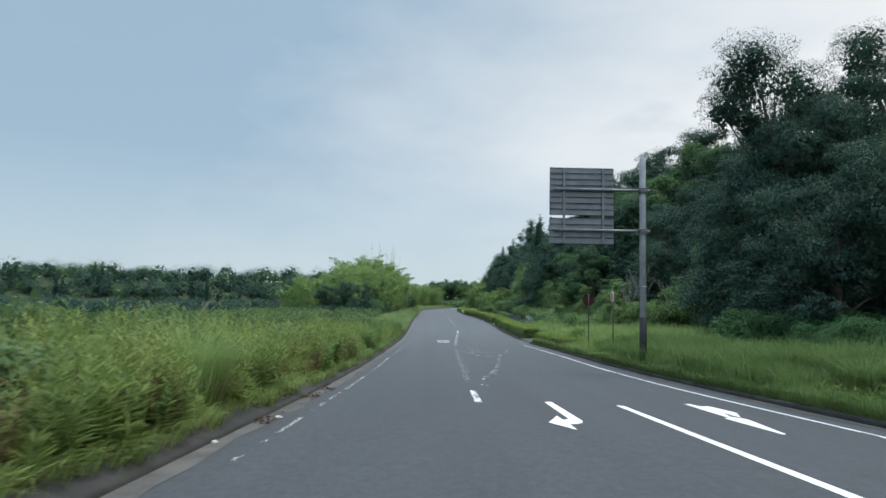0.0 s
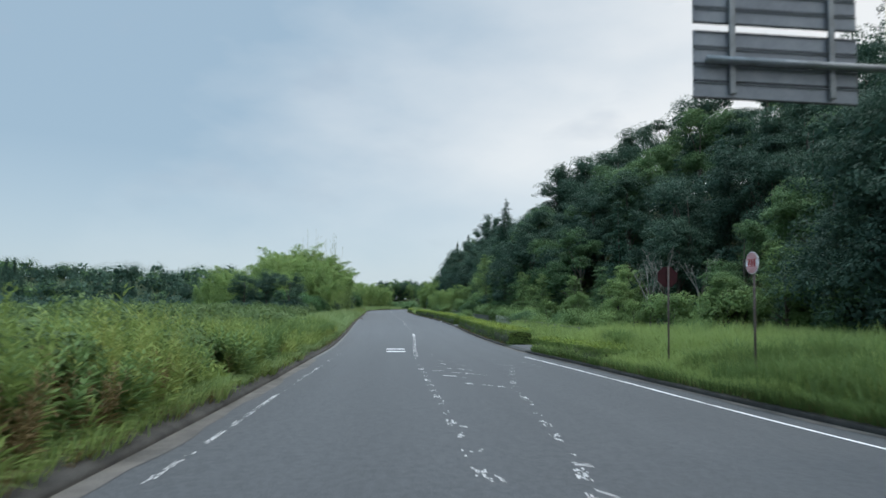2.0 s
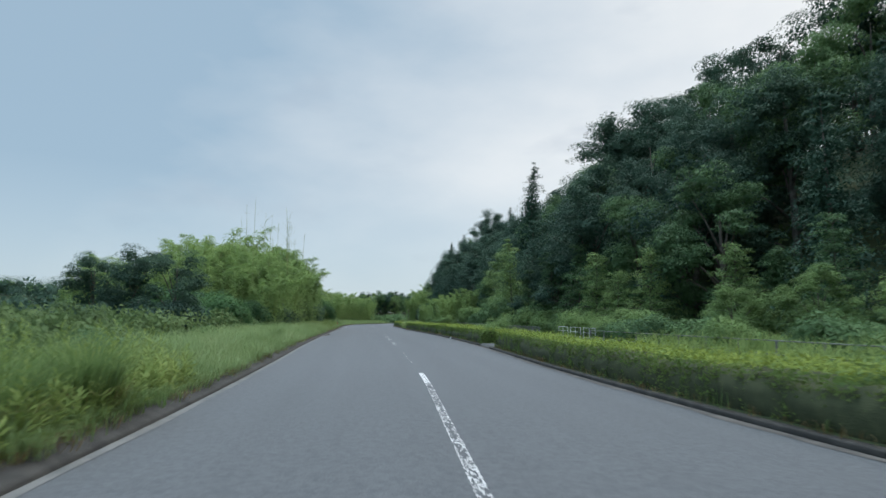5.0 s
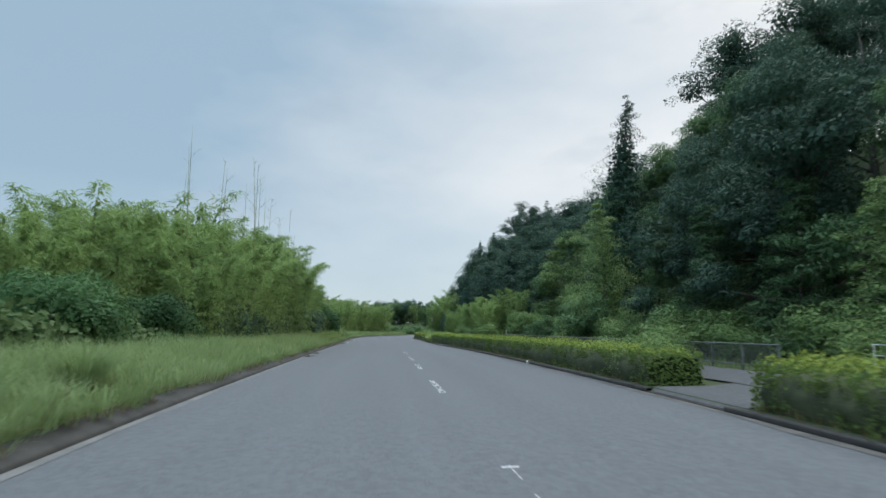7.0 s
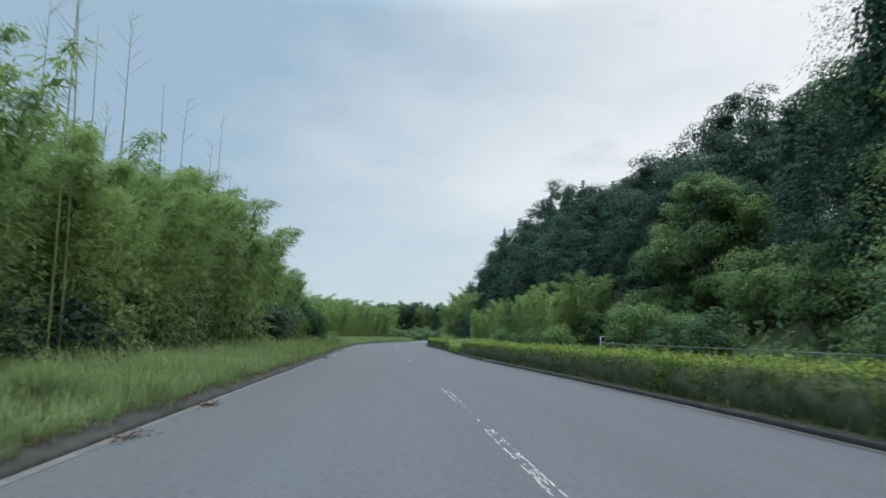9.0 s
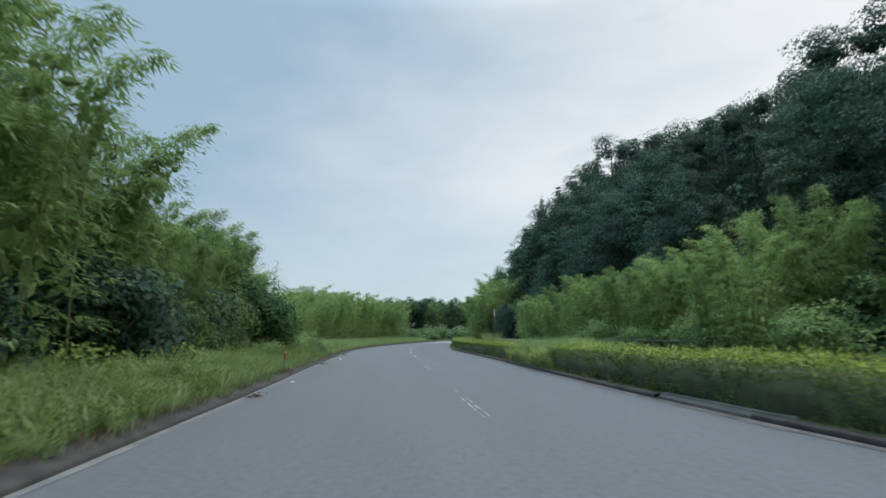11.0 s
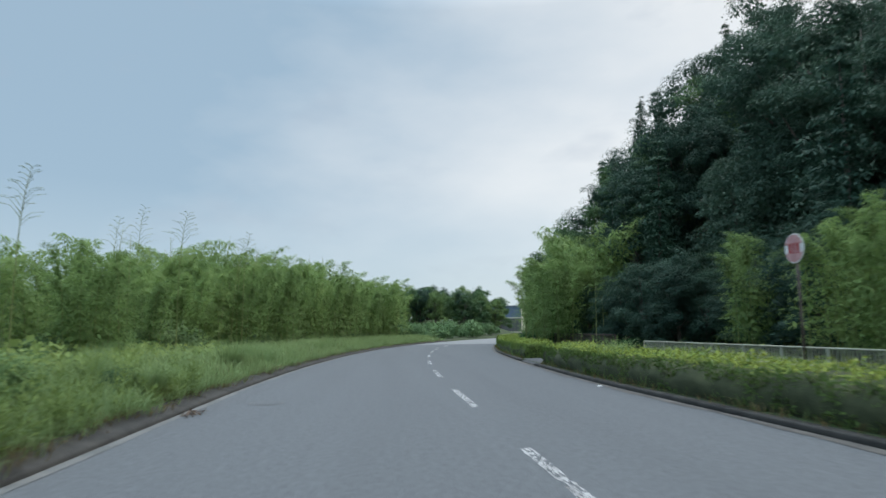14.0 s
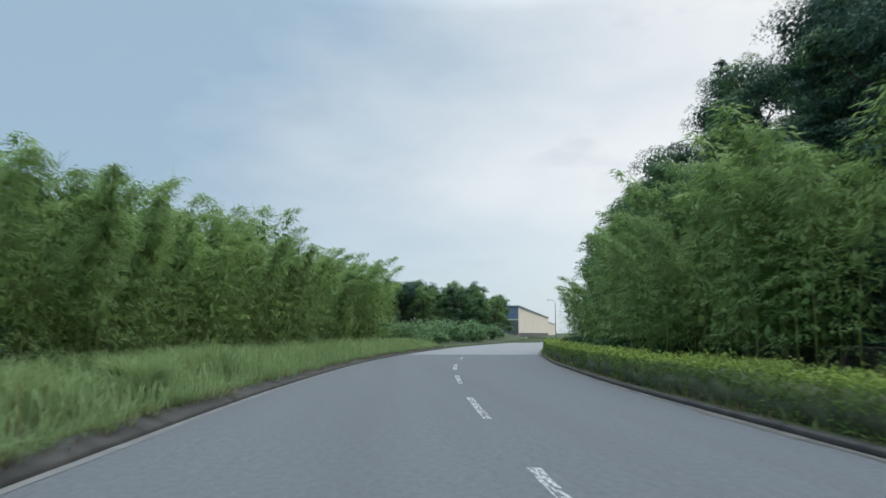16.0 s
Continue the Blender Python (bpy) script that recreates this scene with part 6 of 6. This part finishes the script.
def tuft(x, y, h, r, mat, label):
    """A fountain of long arching blades."""
    n = 230
    a, q = rng.random(n) * 6.283, rng.random(n) ** 0.7 * r * 0.35
    px, py = x + np.cos(a) * q, y + np.sin(a) * q
    v, f = blades(np.stack([px, py, ground_z(px, py) - 0.03], 1) - [x, y, 0], h * (0.7 + 0.45 * rng.random(n)), np.full(n, 0.027), (0.25 + 0.75 * rng.random(n)) * r / h, a + rng.normal(0, 0.3, n))
    t = tagged(new("grass_tuft"), label, "grass tuft", "pampas tufts on the verges")
    t.location = (x, y, 0)
    hang("foliage", mesh("foliage", v, f, mat), t)
    n = 70
    a = rng.random(n) * 6.283
    p = np.stack([np.cos(a) * r * 0.3, np.sin(a) * r * 0.3, np.full(n, float(ground_z(x, y)) - 0.03)], 1)
    v, f = blades(p, h * (0.35 + 0.4 * rng.random(n)), np.full(n, 0.014), (0.5 + 0.9 * rng.random(n)), a)
    hang("withered_foliage", mesh("withered_foliage", v, f, M_DRY), t, "withered brown blades round the foot")


BANK = [(5.8 + 0.4 * (k % 3) + 0.25 * (k % 2), 151.0 + 0.87 * k, 1.25 + 0.07 * (k % 4), 1.1 + 0.05 * (k % 5)) for k in range(11)]
for x, y, h, r in ((-4.95, 6.5, 1.75, 1.3), (-5.1, 7.0, 1.7, 1.3), (-6.4, 22.0, 1.3, 0.8), (-5.3, 29.0, 1.2, 0.8), (9.3, 15.0, 1.15, 1.0), (9.4, 12.0, 1.2, 1.0), (8.9, 10.0, 1.1, 1.0), (9.8, 17.4, 1.1, 0.9), (9.5, 20.5, 1.0, 0.9),
                   (6.3, 145.9, 1.25, 0.8), (6.9, 148.6, 1.2, 0.7), (6.0, 173.6, 1.75, 1.1), (6.3, 174.6, 1.7, 1.1), (6.5, 170.5, 1.2, 0.9), (5.6, 187.5, 1.3, 1.0), (5.4, 190.2, 1.2, 1.0), *BANK):
    tuft(x, y, h, r, M_MEADOW if y < 8 else M_GRASS if y < 100 else M_GRASS_PALE, "fountain of long arching grass blades beside the kerb")

for i in range(34):
    y = 34 + 27 * rng.random()
    tuft(float(left_edge(y)) - 0.9 - 2.6 * rng.random(), y, 1.25 + 0.4 * rng.random(), 1.0 + 0.3 * rng.random(), M_GRASS, "fountain of long arching grass blades beside the kerb")

for i in range(16):
    y = 9 + 34 * rng.random()
    tuft(float(right_edge(y)) + 0.9 + 1.6 * rng.random(), y, 0.95 + 0.35 * rng.random(), 0.9, M_GRASS, "fountain of long arching grass blades beside the kerb")

for i in range(62):
    y = 66 + 150 * rng.random() if i < 20 else 138 + 78 * rng.random()
    tuft(float(left_edge(y)) - 1.0 - 4.0 * rng.random(), y, 0.9 + 0.45 * rng.random(), 0.8 + 0.4 * rng.random(), M_GRASS_PALE, "fountain of long arching grass blades beside the kerb")


def marker_stake(x, y, h):
    """A thin stake with a red plastic cap."""
    s = thing("marker_stake", pose(x, y, float(ground_z(x, y))), "thin wooden stake with a red plastic cap in grass", "stake", "red marker stakes")
    v, f = tube([(0, 0, -0.2), (0, 0, h * 0.5), (0, 0, h - 0.1)], 0.022, 6)
    hang("post", mesh("post", v, f, M_DEAD), s)
    v, f = tube([(0, 0, h - 0.3), (0, 0, h - 0.1), (0, 0, h)], 0.035, 8)
    hang("cap", mesh("cap", v, f, M_RED), s, "red plastic cap")


for x, y, h in ((6.72, 151.75, 1.05), (-5.53, 151.55, 1.1)):
    marker_stake(x, y, h)

# ---- litter ----
def scrap(x, y, r, mat, name, label, h=0.06):
    """A crumpled scrap lying on the road."""
    bm = bmesh.new()
    bmesh.ops.create_icosphere(bm, subdivisions=2, radius=1.0)
    for q in bm.verts:
        k = 0.6 + 0.6 * rng.random()
        q.co = Vector((q.co.x * r * k, q.co.y * r * k * 0.7, max(q.co.z, -0.2) * h * k + 0.2 * h))
    me = bpy.data.meshes.new(name)
    bm.to_mesh(me)
    bm.free()
    me.materials.append(mat)
    ob = tagged(new(name, me), label, "litter")
    ob.location = (x, y, float(road_z(y, x)) + 0.012)
    ob.rotation_euler = (0, 0, rng.random() * 6)


scrap(-3.85, 4.5, 0.05, M_LITTER, "plastic_scrap", "crumpled white plastic scrap in the gutter", 0.03)
scrap(6.5, 102.0, 0.09, M_LITTER, "plastic_bag", "small white plastic bag below the hedge", 0.14)
for x, y in ((4.2, 184.9), (-4.6, 147.8), (-4.9, 169.8), (-3.6, 7.2)):
    scrap(x, y, 0.08, M_LITTER, "plastic_scrap", "small white scrap beside the kerb", 0.03)
for x, y in ((-4.75, 142.4), (-5.25, 162.4), (-5.5, 180.4), (-4.45, 108.6), (-4.5, 113.2), (-3.75, 6.8), (-3.75, 11.0), (-3.75, 13.0)):
    n = 70
    p = np.stack([rng.normal(0, 0.12, n), rng.normal(0, 0.3, n), 0.01 + 0.03 * rng.random(n)], 1)
    v, f = cards(p, unit(n) * [1, 1, 0.2], unit(n) * 0.4 + [0, 0, 1], 0.07 + 0.05 * rng.random(n), 0.04)
    heap = tagged(new("leaf_heap", mesh("leaf_heap", v, f, M_DEBRIS)), "brown dead leaves and twigs drifted in the gutter", "leaves", kind="stuff")
    heap.location = (x, y, float(road_z(y, x)) + 0.012)


# ---- beyond the bend ----
def factory(x, y, yaw):
    h = thing("factory", pose(x, y, 0.0, 0, 0, yaw), "large cream industrial hall with a blue-grey end wall", "building")
    bm = bmesh.new()
    box(bm, -13, 75, 4.6, 26, 150, 9.6)
    part("wall", bm, M_WALL, h)
    bm = bmesh.new()
    box(bm, -13, 75, 9.6, 26.8, 150.8, 0.4)
    part("roof", bm, M_ROOF, h)
    bm = bmesh.new()
    box(bm, -13, -0.06, 7.6, 25.8, 0.1, 3.6)
    part("end_cladding", bm, M_ROOF, h, "blue-grey end cladding")
    bm = bmesh.new()
    box(bm, -13, -0.06, 3.2, 25.8, 0.08, 4.4)
    part("end_wall", bm, M_CONCRETE, h, "pale grey end wall")
    bm = bmesh.new()
    box(bm, -11, 190, 3.4, 22, 80, 7.2)
    part("low_wing", bm, M_WALL, h, "lower cream wing")
    bm = bmesh.new()
    box(bm, -11, 190, 7.15, 22.6, 80.6, 0.3)
    part("low_roof", bm, M_ROOF, h)
    bm = bmesh.new()
    box(bm, 0.05, 75, 0.9, 0.12, 149.6, 1.4)
    part("plinth", bm, M_CONCRETE, h, "grey base course")


factory(43, 389, -18.7)


def street_lamp(x, y):
    s = thing("street_lamp", pose(x, y, float(ground_z(x, y)), 0, 0, 120), "tall grey street lamp with a short bent arm", "street lamp")
    v, f = tube([(0, 0, -0.2), (0, 0, 4), (0, 0, 7.4), (0.3, 0, 7.9), (1.4, 0, 8.1)], [0.09, 0.075, 0.06, 0.05, 0.04], 10)
    hang("pole", mesh("pole", v, f, M_GALV, True), s)
    bm = bmesh.new()
    box(bm, 1.75, 0, 8.1, 0.7, 0.24, 0.12, 0.03)
    part("lamp_head", bm, M_GALV, s)


street_lamp(34, 318)


# ---- feathery tips above the bamboo of the bend ----
rng = np.random.default_rng(77)


def feather_shoot(x, y, top, reach, twigs):
    """A young culm above the grove with bare twigs that rise and nod to both sides."""
    z = float(ground_z(x, y)) - 0.1
    h = top - z
    t = thing("bamboo_shoot", pose(x - 0.3, y, z), "thin young bamboo shoot with a feathery bare tip", "bamboo", "bare bamboo shoots")
    s = np.linspace(0, 1, 9)[:, None]
    line = np.concatenate([0.3 * s ** 5, rng.normal(0, 0.1) * s ** 2, s * h], 1)
    v, f = tube(line, np.linspace(0.03, 0.006, 9), 6)
    hang("culm", mesh("culm", v, f, M_CULM, True), t)
    for k in range(twigs):
        q = (k + 0.5) / twigs
        w = 1 - (1 - q) * reach / h
        p = np.array([0.3 * w ** 5, 0, w * h])
        a = (k % 2) * math.pi + rng.normal(0, 0.6)
        L = (1.0 - 0.75 * q) * (0.5 + 0.35 * rng.random())
        d = np.array([math.cos(a), math.sin(a), 0])
        up = 0.8 + 0.3 * rng.random()
        v, f = tube([p, p + d * L * 0.5 + [0, 0, up * L * 0.6], p + d * L + [0, 0, up * L * 0.75]], [0.008, 0.006, 0.003], 4)
        n = 5
        e = p + d * L * np.linspace(0.5, 1.05, n)[:, None] + np.array([0, 0, 1]) * up * L * np.linspace(0.6, 0.74, n)[:, None]
        hang("twig", mesh("twig", *join([(np.array(v), f), slivers(e, np.tile(d + [0, 0, 0.2], (n, 1)) + unit(n) * 0.5, unit(n), np.full(n, 0.11), np.full(n, 0.02), unit(n))]), M_CULM), t)


for x, y, top, reach, twigs in ((-14.7, 187.5, 7.1, 2.4, 26), (-15.4, 187.3, 6.8, 2.2, 22), (-14.3, 188.0, 6.2, 1.6, 18), (-12.4, 187.1, 6.7, 1.9, 24), (-13.7, 199.9, 7.9, 2.3, 18), (-15.0, 200.2, 7.4, 2.0, 14), (-10.7, 196.8, 7.0, 1.5, 16), (-9.7, 205.2, 7.3, 1.4, 14), (-10.1, 205.6, 7.0, 1.2, 12), (-8.75, 167.5, 6.5, 3.6, 16)):
    feather_shoot(x, y, top, reach, twigs)
for x, y, h in ((-9.02, 167.4, 6.3), (-9.12, 167.6, 6.2), (-9.45, 167.3, 6.0), (-9.7, 167.8, 6.2), (-9.85, 167.4, 5.4)):
    bare_shoot(x, y, h)
EDGE = [bamboo(7.4, 0.7, 4, 1150, M_BAMBOO, 0.62)]
plant(EDGE, -10.35, 167.2, 1.0, 0.1, "slender bamboo clump at the open end of the grove", "bamboo", GROVE)
drop(EDGE)
